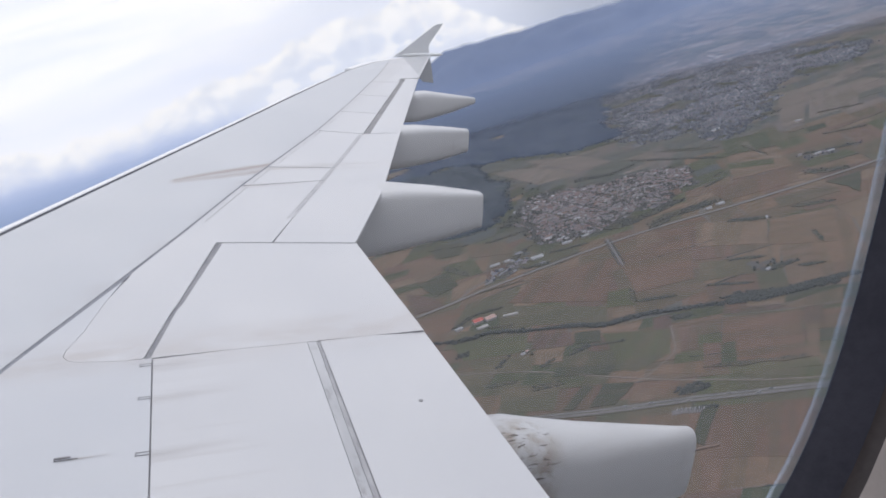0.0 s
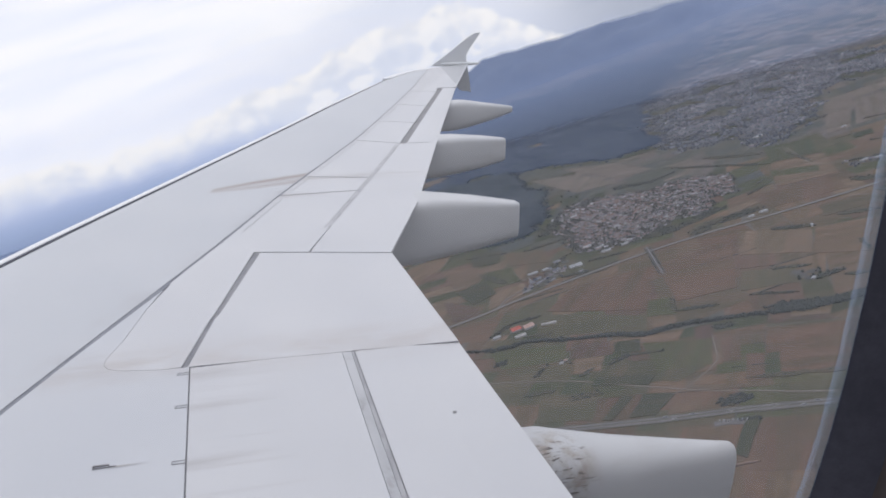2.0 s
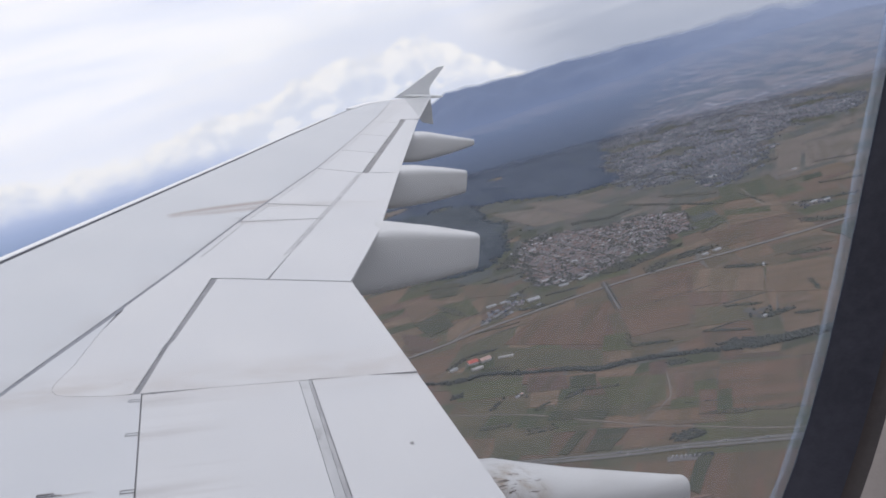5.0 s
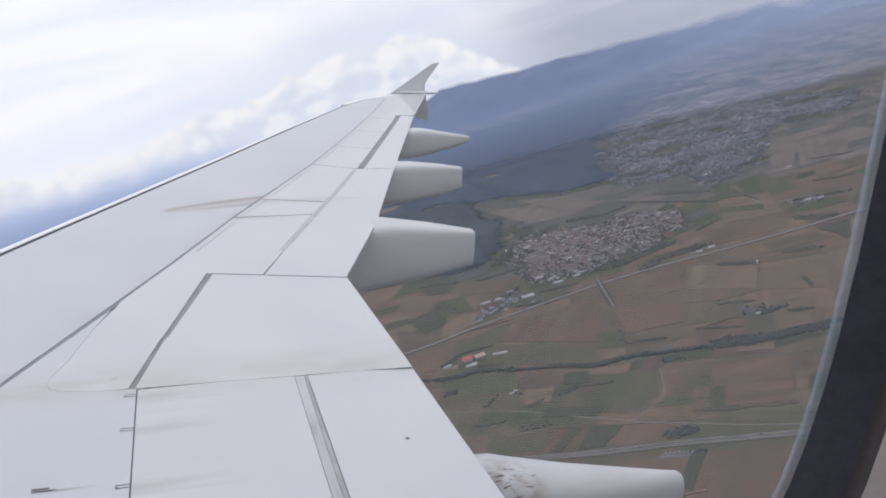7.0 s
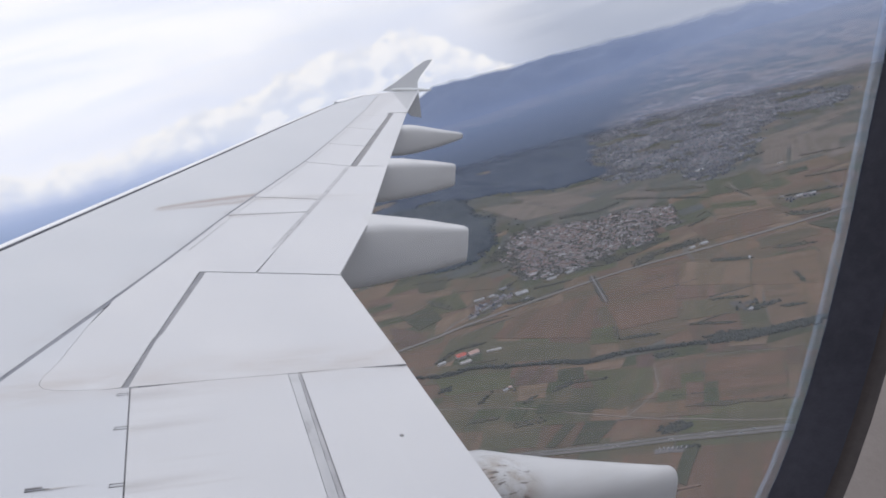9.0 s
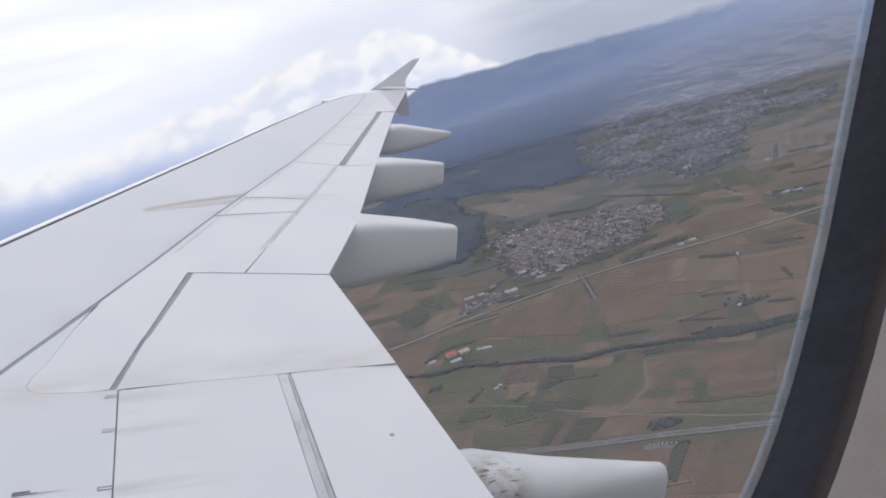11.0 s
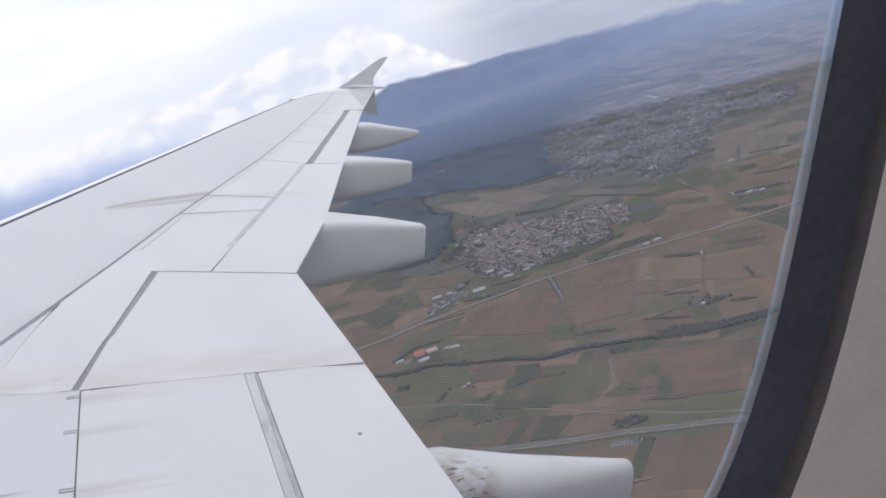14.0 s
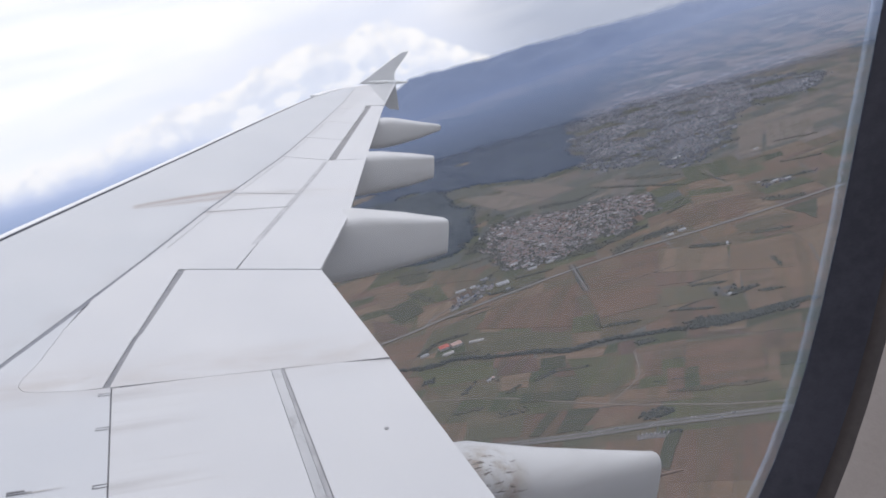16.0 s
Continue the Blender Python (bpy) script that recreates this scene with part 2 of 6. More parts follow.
FENCE_GREY = mottled("grey_tip_tone", (0.42, 0.43, 0.445), (0.46, 0.47, 0.485), 1.5, 0.45)
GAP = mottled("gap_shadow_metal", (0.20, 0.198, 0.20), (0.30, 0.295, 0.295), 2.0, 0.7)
SEALANT = mottled("sealant_strip", (0.205, 0.207, 0.22), (0.29, 0.29, 0.30), 3.0, 0.6)
SPAR_SEAL = mottled("blue_grey_sealant", (0.175, 0.185, 0.21), (0.25, 0.26, 0.285), 1.5, 0.6)
GRIME = mottled("grimy_strip", (0.29, 0.29, 0.30), (0.42, 0.42, 0.43), 6.0, 0.6, stretch=(3, 0.6, 1))
def dirty_paint():
    m, t, b, (add, put, math_, mix, smooth, noise_, scaled, ramp) = material("dirty_white_strip", 0.55, 0.0, 0.3)
    co = coords(t)
    blot = noise_(scaled(co, (1.0, 0.5, 1)), 9.0, 6.0, 0.7)
    wide = noise_(scaled(co, (1.0, 0.35, 1)), 2.5, 3.0, 0.5)
    col = mix(smooth(wide, 0.35, 0.65), (0.44, 0.445, 0.46), (0.54, 0.545, 0.56))
    put(b.inputs["Base Color"], mix(smooth(blot, 0.52, 0.66, 0.0, 0.7), col, (0.29, 0.28, 0.28)))
    return m


DIRTY = dirty_paint()
HINGE = mottled("hinge_metal", (0.17, 0.165, 0.17), (0.30, 0.29, 0.285), 8.0, 0.5, 0.4)
WICK = mottled("brown_rod", (0.16, 0.11, 0.08), (0.24, 0.17, 0.13), 12.0, 0.6)
THIN = mottled("thin_worn_strip", (0.36, 0.36, 0.37), (0.55, 0.555, 0.57), 5.0, 0.6, stretch=(1, 1, 1))
SMUDGE = mottled("brown_smudge", (0.42, 0.395, 0.38), (0.56, 0.545, 0.54), 9.0, 0.6)
RUBBER = mottled("black_rubber", (0.020, 0.021, 0.033), (0.030, 0.031, 0.046), 30.0, 0.6, fine=0.0004, spec=0.2)
BEZEL = mottled("dark_brown_plastic", (0.038, 0.033, 0.036), (0.052, 0.045, 0.047), 40.0, 0.5, fine=0.0003)
LINING = mottled("cabin_lining", (0.50, 0.48, 0.48), (0.54, 0.52, 0.52), 60.0, 0.6, fine=0.0003)
LAMP = mottled("lamp_glass", (0.75, 0.77, 0.78), (0.85, 0.86, 0.86), 10.0, 0.15)


def glass():
    m = bpy.data.materials.new("window_acrylic")
    m.use_nodes = True
    t = m.node_tree
    t.nodes.clear()
    out = t.nodes.new("ShaderNodeOutputMaterial")
    clear = t.nodes.new("ShaderNodeBsdfTransparent")
    clear.inputs[0].default_value = (0.985, 0.985, 0.99, 1)
    gloss = t.nodes.new("ShaderNodeBsdfGlossy")
    gloss.inputs["Roughness"].default_value = 0.03
    # bluish veil on the pane also stands in for haze in the air outside
    dust = t.nodes.new("ShaderNodeBsdfTranslucent")
    dust.inputs[0].default_value = (0.72, 0.785, 1.0, 1)
    a, b = t.nodes.new("ShaderNodeMixShader"), t.nodes.new("ShaderNodeMixShader")
    a.inputs[0].default_value, b.inputs[0].default_value = 0.06, 0.02
    t.links.new(clear.outputs[0], a.inputs[1])
    t.links.new(dust.outputs[0], a.inputs[2])
    t.links.new(a.outputs[0], b.inputs[1])
    t.links.new(gloss.outputs[0], b.inputs[2])
    t.links.new(b.outputs[0], out.inputs[0])
    return m


GLASS = glass()


def clear_lip():
    """The clouded edge of the acrylic, half see-through."""
    m, t, b, (add, put, math_, mix, smooth, noise_, scaled, ramp) = material("clouded_acrylic_edge", 0.3, 0.6, 0.5)
    put(b.inputs["Base Color"], mix(smooth(noise_(coords(t), 25.0, 3.0, 0.6), 0.35, 0.65), (0.36, 0.43, 0.54), (0.43, 0.50, 0.61)))
    clear, both = t.nodes.new("ShaderNodeBsdfTransparent"), t.nodes.new("ShaderNodeMixShader")
    clear.inputs[0].default_value = (0.8, 0.87, 1.0, 1)
    both.inputs[0].default_value = 0.36
    t.links.new(clear.outputs[0], both.inputs[1])
    t.links.new(b.outputs[0], both.inputs[2])
    t.links.new(both.outputs[0], t.nodes["Material Output"].inputs[0])
    return m


LIP = clear_lip()


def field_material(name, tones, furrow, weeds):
    """One kind of farmland: tones vary from field to field; furrow is the contrast of the drill rows, weeds that of the patches."""
    m, t, b, (add, put, math_, mix, smooth, noise_, scaled, ramp) = material(name, 0.95, 0.0, 0.05)
    rnd = t.nodes.new("ShaderNodeObjectInfo").outputs["Random"]
    pick = math_("FRACT", math_("ADD", math_("MULTIPLY", island(t), 7.31), math_("MULTIPLY", rnd, 3.7)))
    col = ramp(pick, [(k / len(tones), c) for k, c in enumerate(tones)], True)
    co = coords(t)
    # drill rows run one way in one field and the other way in the next
    turn = t.nodes.new("ShaderNodeVectorRotate")
    turn.rotation_type = "Z_AXIS"
    put(turn.inputs["Vector"], co)
    put(turn.inputs["Angle"], math_("ADD", radians(24), math_("MULTIPLY", math_("ROUND", math_("FRACT", math_("MULTIPLY", pick, 5.0))), radians(90))))
    rows = noise_(scaled(turn.outputs[0], (0.016, 0.11, 1)), 1.0, 3.0, 0.55)
    patch = noise_(scaled(turn.outputs[0], (0.45, 1.3, 1)), 0.034, 6.0, 0.66)
    fine = noise_(co, 0.10, 3.0, 0.6)
    wide = noise_(co, 0.007, 3.0, 0.5)
    # strips sown or cut on other days
    strip_ = noise_(scaled(turn.outputs[0], (0.005, 0.062, 1), (40, 90, 0)), 1.0, 1.0, 0.4)
    col = mix(smooth(strip_, 0.53, 0.56, 0.0, 0.22 + 0.4 * weeds), col, (0.080, 0.078, 0.050))
    col = mix(smooth(strip_, 0.43, 0.41, 0.0, 0.30), col, mix(0.5, col, (0.170, 0.128, 0.096)))
    col = mix(smooth(rows, 0.38, 0.66, 0.0, furrow), col, mix(0.55, col, (0.062, 0.052, 0.040)))
    col = mix(smooth(patch, 0.42, 0.70, 0.0, weeds), col, (0.068, 0.070, 0.047))
    col = mix(smooth(patch, 0.50, 0.30, 0.0, weeds * 0.8), col, (0.160, 0.118, 0.088))
    col = mix(smooth(fine, 0.42, 0.70, 0.0, 0.42), col, mix(0.5, col, (0.05, 0.045, 0.037)))
    col = mix(smooth(wide, 0.50, 0.68, 0.0, 0.18), col, (0.078, 0.076, 0.056))
    put(b.inputs["Base Color"], col)
    return m


BROWN = field_material("ploughed_brown_soil", [(0.122, 0.082, 0.060), (0.136, 0.092, 0.067), (0.108, 0.076, 0.058), (0.129, 0.093, 0.069)], 0.45, 0.34)
TAN = field_material("pale_stubble", [(0.154, 0.111, 0.079), (0.169, 0.123, 0.088), (0.142, 0.103, 0.075), (0.158, 0.109, 0.076)], 0.4, 0.34)
RUST = field_material("reddish_soil", [(0.114, 0.077, 0.062), (0.100, 0.072, 0.061), (0.130, 0.089, 0.070)], 0.45, 0.3)
GREEN = field_material("green_crop", [(0.066, 0.076, 0.044), (0.078, 0.085, 0.048), (0.058, 0.069, 0.043)], 0.4, 0.24)
MEADOW = field_material("dull_meadow", [(0.086, 0.084, 0.056), (0.096, 0.089, 0.060), (0.077, 0.078, 0.052)], 0.3, 0.42)
OLIVE = field_material("olive_fallow", [(0.112, 0.088, 0.062), (0.125, 0.094, 0.066), (0.103, 0.085, 0.061)], 0.35, 0.4)
CROP = field_material("dark_maize", [(0.046, 0.055, 0.038), (0.054, 0.060, 0.042)], 0.45, 0.16)
SCRUB = field_material("rough_scrub", [(0.072, 0.072, 0.050), (0.084, 0.077, 0.054), (0.064, 0.068, 0.050)], 0.3, 0.45)
# farther fields: paler, bluer tones paint the distance haze into the base colour
FAR_TAN = field_material("haze_tinted_stubble", [(0.148, 0.126, 0.114), (0.160, 0.136, 0.122), (0.136, 0.116, 0.108)], 0.3, 0.3)
FAR_OLIVE = field_material("haze_tinted_fallow", [(0.108, 0.102, 0.096), (0.118, 0.108, 0.102), (0.100, 0.096, 0.092)], 0.3, 0.3)
FAR_GREEN = field_material("haze_tinted_meadow", [(0.080, 0.088, 0.080), (0.090, 0.094, 0.084), (0.072, 0.082, 0.080)], 0.3, 0.25)
SOIL = mottled("open_ground", (0.084, 0.086, 0.076), (0.116, 0.106, 0.092), 0.012, 0.95, spec=0.1)
TOWN_GROUND = mottled("town_gardens", (0.060, 0.064, 0.056), (0.105, 0.098, 0.094), 0.08, 0.95, spec=0.1)
# bluish lift paints distance haze into the far town's ground
FAR_TOWN_GROUND = mottled("hazed_town_ground", (0.092, 0.102, 0.116), (0.130, 0.126, 0.134), 0.03, 0.95, spec=0.1)


def canopy_material(name, dark, light, green):
    """Mixed woodland: stands of darker conifers, paler broadleaves and greener young plots."""
    m, t, b, (add, put, math_, mix, smooth, noise_, scaled, ramp) = material(name, 0.95, 0.0, 0.05)
    co = scaled(coords(t), (1, 0.34, 0.5))
    stands = noise_(co, 0.011, 5.0, 0.62)
    plots = noise_(scaled(co, (1, 1, 1), (500, 10, 0)), 0.030, 3.0, 0.5)
    crowns = noise_(co, 0.10, 4.0, 0.7)
    f = math_("ADD", math_("MULTIPLY", stands, 0.45), math_("ADD", math_("MULTIPLY", plots, 0.25), math_("MULTIPLY", crowns, 0.3)))
    col = mix(smooth(f, 0.43, 0.57), dark, light)
    col = mix(smooth(noise_(scaled(co, (1, 1, 1), (300, 90, 0)), 0.016, 4.0, 0.6), 0.55, 0.66, 0.0, 0.45), col, green)
    col = mix(smooth(noise_(scaled(co, (1, 0.7, 1), (70, 790, 0)), 0.012, 5.0, 0.6), 0.62, 0.72, 0.0, 0.22), col, mix(0.5, light, (0.16, 0.15, 0.14)))
    put(b.inputs["Base Color"], col)
    bump_to(t, b, crowns, 0.5, 1.0)
    return m


# bluish canopy tones carry distance haze in the colour, most of all FOREST
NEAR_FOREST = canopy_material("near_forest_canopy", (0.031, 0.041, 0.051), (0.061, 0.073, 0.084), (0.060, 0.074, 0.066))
FOREST = canopy_material("hazed_forest_canopy", (0.037, 0.051, 0.079), (0.060, 0.077, 0.108), (0.060, 0.078, 0.093))
LEAVES = mottled("tree_leaves", (0.057, 0.064, 0.058), (0.082, 0.087, 0.074), 0.6, 0.95, spec=0.05)
BARK = mottled("tree_bark", (0.06, 0.05, 0.04), (0.1, 0.085, 0.07), 2.0, 0.9)
ASPHALT = mottled("road_surface", (0.118, 0.115, 0.116), (0.150, 0.144, 0.142), 0.2, 0.85)
WORN_ASPHALT = mottled("worn_road_surface", (0.092, 0.088, 0.087), (0.128, 0.12, 0.117), 0.12, 0.85)
TRACK = mottled("gravel_track", (0.12, 0.105, 0.088), (0.175, 0.148, 0.124), 0.3, 0.95)
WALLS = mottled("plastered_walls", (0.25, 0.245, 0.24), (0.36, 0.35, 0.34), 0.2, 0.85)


def roof_material():
    m, t, b, (add, put, math_, mix, smooth, noise_, scaled, ramp) = material("roof_tiles", 0.8, 0.0, 0.2)
    col = ramp(island(t), [(0.0, (0.150, 0.106, 0.098)), (0.24, (0.196, 0.140, 0.126)), (0.42, (0.104, 0.102, 0.112)), (0.60, (0.160, 0.136, 0.138)), (0.80, (0.200, 0.190, 0.198)), (0.945, (0.36, 0.36, 0.37))], True)
    n = noise_(coords(t), 0.8, 3.0, 0.6)
    put(b.inputs["Base Color"], mix(smooth(n, 0.4, 0.7, 0.0, 0.3), col, (0.14, 0.13, 0.12)))
    return m


ROOF = roof_material()
# blue-grey roof tones with the haze over the far town painted in
def hazed_roof_material():
    m, t, b, (add, put, math_, mix, smooth, noise_, scaled, ramp) = material("hazed_grey_roofs", 0.8, 0.0, 0.2)
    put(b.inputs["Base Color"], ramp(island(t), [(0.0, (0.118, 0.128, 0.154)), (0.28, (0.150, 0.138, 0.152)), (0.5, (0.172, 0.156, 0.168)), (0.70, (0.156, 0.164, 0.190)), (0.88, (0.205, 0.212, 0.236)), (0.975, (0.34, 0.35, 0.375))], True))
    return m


HAZED_ROOF = hazed_roof_material()
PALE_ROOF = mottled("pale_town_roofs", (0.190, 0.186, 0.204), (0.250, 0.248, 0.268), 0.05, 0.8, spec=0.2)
# walls and leaves of the far town are greyed and blued for haze too
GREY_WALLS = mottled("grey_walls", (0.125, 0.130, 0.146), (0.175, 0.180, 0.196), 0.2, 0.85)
FAR_LEAVES = mottled("hazed_town_leaves", (0.078, 0.090, 0.108), (0.104, 0.114, 0.130), 0.3, 0.95, spec=0.05)
SHED = mottled("metal_roofing", (0.19, 0.20, 0.212), (0.28, 0.29, 0.30), 0.2, 0.5)
PINK_ROOF = mottled("faded_pink_tiles", (0.30, 0.20, 0.175), (0.38, 0.27, 0.235), 0.3, 0.8)
RED_ROOF = mottled("red_roofing", (0.30, 0.070, 0.052), (0.38, 0.095, 0.072), 0.3, 0.7)


def far_land_material(name, hilly):
    """Plain and hills many kilometres off: a backdrop with the air before it painted in as glow and blue base tint."""
    m, t, b, (add, put, math_, mix, smooth, noise_, scaled, ramp) = material(name, 1.0, 0.0, 0.0)
    co = coords(t)
    sep = t.nodes.new("ShaderNodeSeparateXYZ")
    put(sep.inputs[0], co)
    x, y = sep.outputs[0], sep.outputs[1]
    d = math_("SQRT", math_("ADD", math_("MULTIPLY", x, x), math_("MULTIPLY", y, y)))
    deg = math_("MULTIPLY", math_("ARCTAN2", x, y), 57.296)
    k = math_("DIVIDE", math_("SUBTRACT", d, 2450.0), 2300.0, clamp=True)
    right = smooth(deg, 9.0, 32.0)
    flat = scaled(co, (1, 0.42, 0.3), rot=(0, 0, radians(-4)))
    plan = t.nodes.new("ShaderNodeCombineXYZ")
    put(plan.inputs[0], math_("ADD", math_("MULTIPLY", x, 0.011), math_("MULTIPLY", noise_(flat, 0.006, 3.0, 0.5), 0.8)))
    put(plan.inputs[1], math_("MULTIPLY", y, 0.0105))
    cells = t.nodes.new("ShaderNodeTexVoronoi")
    put(cells.inputs["Vector"], plan.outputs[0])
    cells.inputs["Scale"].default_value = 1.0
    tone = t.nodes.new("ShaderNodeSeparateColor")
    put(tone.inputs[0], cells.outputs["Color"])
    n = math_("ADD", math_("MULTIPLY", tone.outputs[0], 0.36), math_("MULTIPLY", noise_(flat, 0.020, 7.0, 0.7), 0.64))
    col = ramp(n, [(0.34, (0.056, 0.066, 0.064)), (0.43, (0.088, 0.092, 0.080)), (0.50, (0.125, 0.106, 0.090)), (0.60, (0.150, 0.126, 0.108)), (0.72, (0.19, 0.18, 0.17))])
    wander = math_("SUBTRACT", noise_(flat, 0.0085, 7.0, 0.68), 0.5)
    copse = smooth(wander, 0.01, 0.06, 0.0, 0.7)
    edge = math_("ADD", math_("SUBTRACT", math_("SUBTRACT", deg, 14.5), math_("MULTIPLY", k, 4.0)), math_("MULTIPLY", wander, 26.0))
    band = math_("ADD", d, math_("MULTIPLY", wander, 900.0))
    near_wood = math_("MULTIPLY", smooth(edge, 1.2, -1.6), smooth(band, 4260.0, 4060.0))
    far_wood = math_("MULTIPLY", smooth(edge, 0.0, -6.0), smooth(band, 4440.0, 4600.0))
    trees = math_("MAXIMUM", math_("MAXIMUM", near_wood, far_wood), math_("MULTIPLY", copse, smooth(deg, 8.0, 16.0, 0.5, 1.0)))
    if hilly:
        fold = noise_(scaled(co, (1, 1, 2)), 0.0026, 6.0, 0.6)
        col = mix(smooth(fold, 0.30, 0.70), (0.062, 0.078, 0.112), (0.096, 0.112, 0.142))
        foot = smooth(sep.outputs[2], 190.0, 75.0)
        # the hill foot takes the same blue haze tint in its base colour
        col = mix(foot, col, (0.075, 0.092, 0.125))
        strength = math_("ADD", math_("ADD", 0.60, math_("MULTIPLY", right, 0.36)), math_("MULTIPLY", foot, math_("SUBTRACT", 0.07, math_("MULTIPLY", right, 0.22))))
    else:
        leaf = noise_(co, 0.03, 4.0, 0.6)
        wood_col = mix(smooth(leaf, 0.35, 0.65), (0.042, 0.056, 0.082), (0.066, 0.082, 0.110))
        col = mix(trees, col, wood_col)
        pale = smooth(noise_(scaled(co, (1, 0.5, 0.2)), 0.034, 5.0, 0.7), 0.60, 0.68)
        pale = math_("MULTIPLY", pale, math_("SUBTRACT", 1.0, trees))
        # haze mixed into the base colour, stronger with distance
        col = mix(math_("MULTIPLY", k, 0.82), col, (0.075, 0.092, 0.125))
        col = mix(math_("MULTIPLY", pale, 0.32), col, (0.20, 0.20, 0.215))
        # the wide town goes on here, a speckle of roofs and trees
        spot = t.nodes.new("ShaderNodeTexVoronoi")
        put(spot.inputs["Vector"], scaled(co, (0.055, 0.028, 0.0)))
        spot.inputs["Scale"].default_value = 1.0
        roof_ = t.nodes.new("ShaderNodeSeparateColor")
        put(roof_.inputs[0], spot.outputs["Color"])
        built = math_("MULTIPLY", smooth(math_("ADD", d, math_("MULTIPLY", wander, 1500.0)), 3350.0, 2900.0), math_("MULTIPLY", smooth(deg, 12.5, 16.0), smooth(deg, 31.0, 26.0)))
        built = math_("MULTIPLY", built, smooth(wander, -0.16, -0.02))
        col = mix(math_("MULTIPLY", built, 0.9), col, ramp(roof_.outputs[0], [(0.0, (0.075, 0.086, 0.104)), (0.35, (0.130, 0.124, 0.140)), (0.65, (0.145, 0.138, 0.150)), (0.93, (0.25, 0.25, 0.27))], True))
        trees = math_("MULTIPLY", trees, math_("SUBTRACT", 1.0, built))
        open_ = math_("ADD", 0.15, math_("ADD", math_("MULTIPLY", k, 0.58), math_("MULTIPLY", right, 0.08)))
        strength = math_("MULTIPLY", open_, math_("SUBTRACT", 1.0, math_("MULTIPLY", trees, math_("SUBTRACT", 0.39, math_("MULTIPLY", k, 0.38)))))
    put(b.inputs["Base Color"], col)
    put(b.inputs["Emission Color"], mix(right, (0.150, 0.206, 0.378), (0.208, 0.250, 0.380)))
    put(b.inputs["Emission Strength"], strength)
    # both melt into what lies before or behind them
    depth = t.nodes.new("ShaderNodeAttribute")
    depth.attribute_name = "depth"
    if hilly:
        thin = math_("MULTIPLY", math_("SUBTRACT", noise_(scaled(co, (1, 1, 3)), 0.004, 5.0, 0.6), 0.5), 0.16)
        put(b.inputs["Alpha"], smooth(math_("ADD", depth.outputs["Fac"], thin), 1.0, math_("SUBTRACT", 0.91, math_("MULTIPLY", right, 0.30))))
    else:
        put(b.inputs["Alpha"], smooth(math_("ADD", depth.outputs["Fac"], math_("MULTIPLY", wander, 0.25)), 0.0, 0.17))
    return m


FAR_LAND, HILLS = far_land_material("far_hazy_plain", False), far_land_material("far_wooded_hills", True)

# ---------------------------------------------------------------- mesh tools
# aircraft axes: x aft, y outboard, z up; the origin lies on the wing's upper surface below the eye
OUT, AFT, UP = Vector((-0.2418, 0.9541, 0.1766)), Vector((0.92, 0.2833, -0.2707)), Vector((0.3083, -0.0971, 0.9463))
RISE = 2.6
AIR = Matrix((AFT, OUT, UP)).transposed().to_4x4()
AIR.translation = Vector((0, 0, HEIGHT)) - RISE * UP


def mesh_from(name, bm, mat, smooth=False):
    me = bpy.data.meshes.new(name)
    bmesh.ops.recalc_face_normals(bm, faces=bm.faces)
    bm.to_mesh(me)
    bm.free()
    for mm in (mat if isinstance(mat, (list, tuple)) else [mat]):
        me.materials.append(mm)
    if smooth:
        me.polygons.foreach_set("use_smooth", [True] * len(me.polygons))
    return me


def part(name, bm, mat, parent, label="", smooth=False):
    ob = new(name, mesh_from(name, bm, mat, smooth))
    ob.parent = parent
    return tagged(ob, label) if label else ob


def thing(name, label, category, m=None, group="", kind=""):
    ob = new(name)
    ob.empty_display_size = 0.2
    ob.matrix_basis = m if m is not None else Matrix()
    return tagged(ob, label, category, group, kind)


def solo(name, bm, mat, label, category, m=None, group="", kind="", smooth=False):
    ob = new(name, mesh_from(name, bm, mat, smooth))
    if m is not None:
        ob.matrix_basis = m
    return tagged(ob, label, category, group, kind)


def slab(corners, top=0.0, thick=0.03, bevel=0.004, tops=None):
    """A plate over corners (aft, outboard); tops gives each corner its own height."""
    bm = bmesh.new()
    hs = tops or [top] * len(corners)
    up = [bm.verts.new((x, y, h)) for (x, y), h in zip(corners, hs)]
    dn = [bm.verts.new((x, y, h - thick)) for (x, y), h in zip(corners, hs)]
    face = bm.faces.new(up)
    bm.faces.new(dn[::-1])
    n = len(up)
    for i in range(n):
        bm.faces.new((up[i], dn[i], dn[(i + 1) % n], up[(i + 1) % n]))
    if bevel:
        bmesh.ops.bevel(bm, geom=list(face.edges), offset=bevel, segments=2, affect="EDGES", profile=0.5)
    return bm


def box(bm, c, s, yaw=0.0):
    r = Matrix.Translation(c) @ Matrix.Rotation(yaw, 4, "Z") @ Matrix.Diagonal((*s, 1))
    return bmesh.ops.create_cube(bm, size=1.0, matrix=r)["verts"]


def along(points, y):
    """The aft coordinate at outboard place y on a broken line of (aft, outboard)."""
    for (x0, y0), (x1, y1) in zip(points, points[1:]):
        if y <= y1:
            break
    return x0 + (x1 - x0) * (y - y0) / (y1 - y0)


# ---------------------------------------------------------------- wing
LEAD = [(-5.6, 0.6), (-1.77, 9.72), (1.23, 16.55), (2.95, 20.57), (5.72, 26.84), (6.30, 28.0), (7.02, 29.2), (8.0, 30.2)]
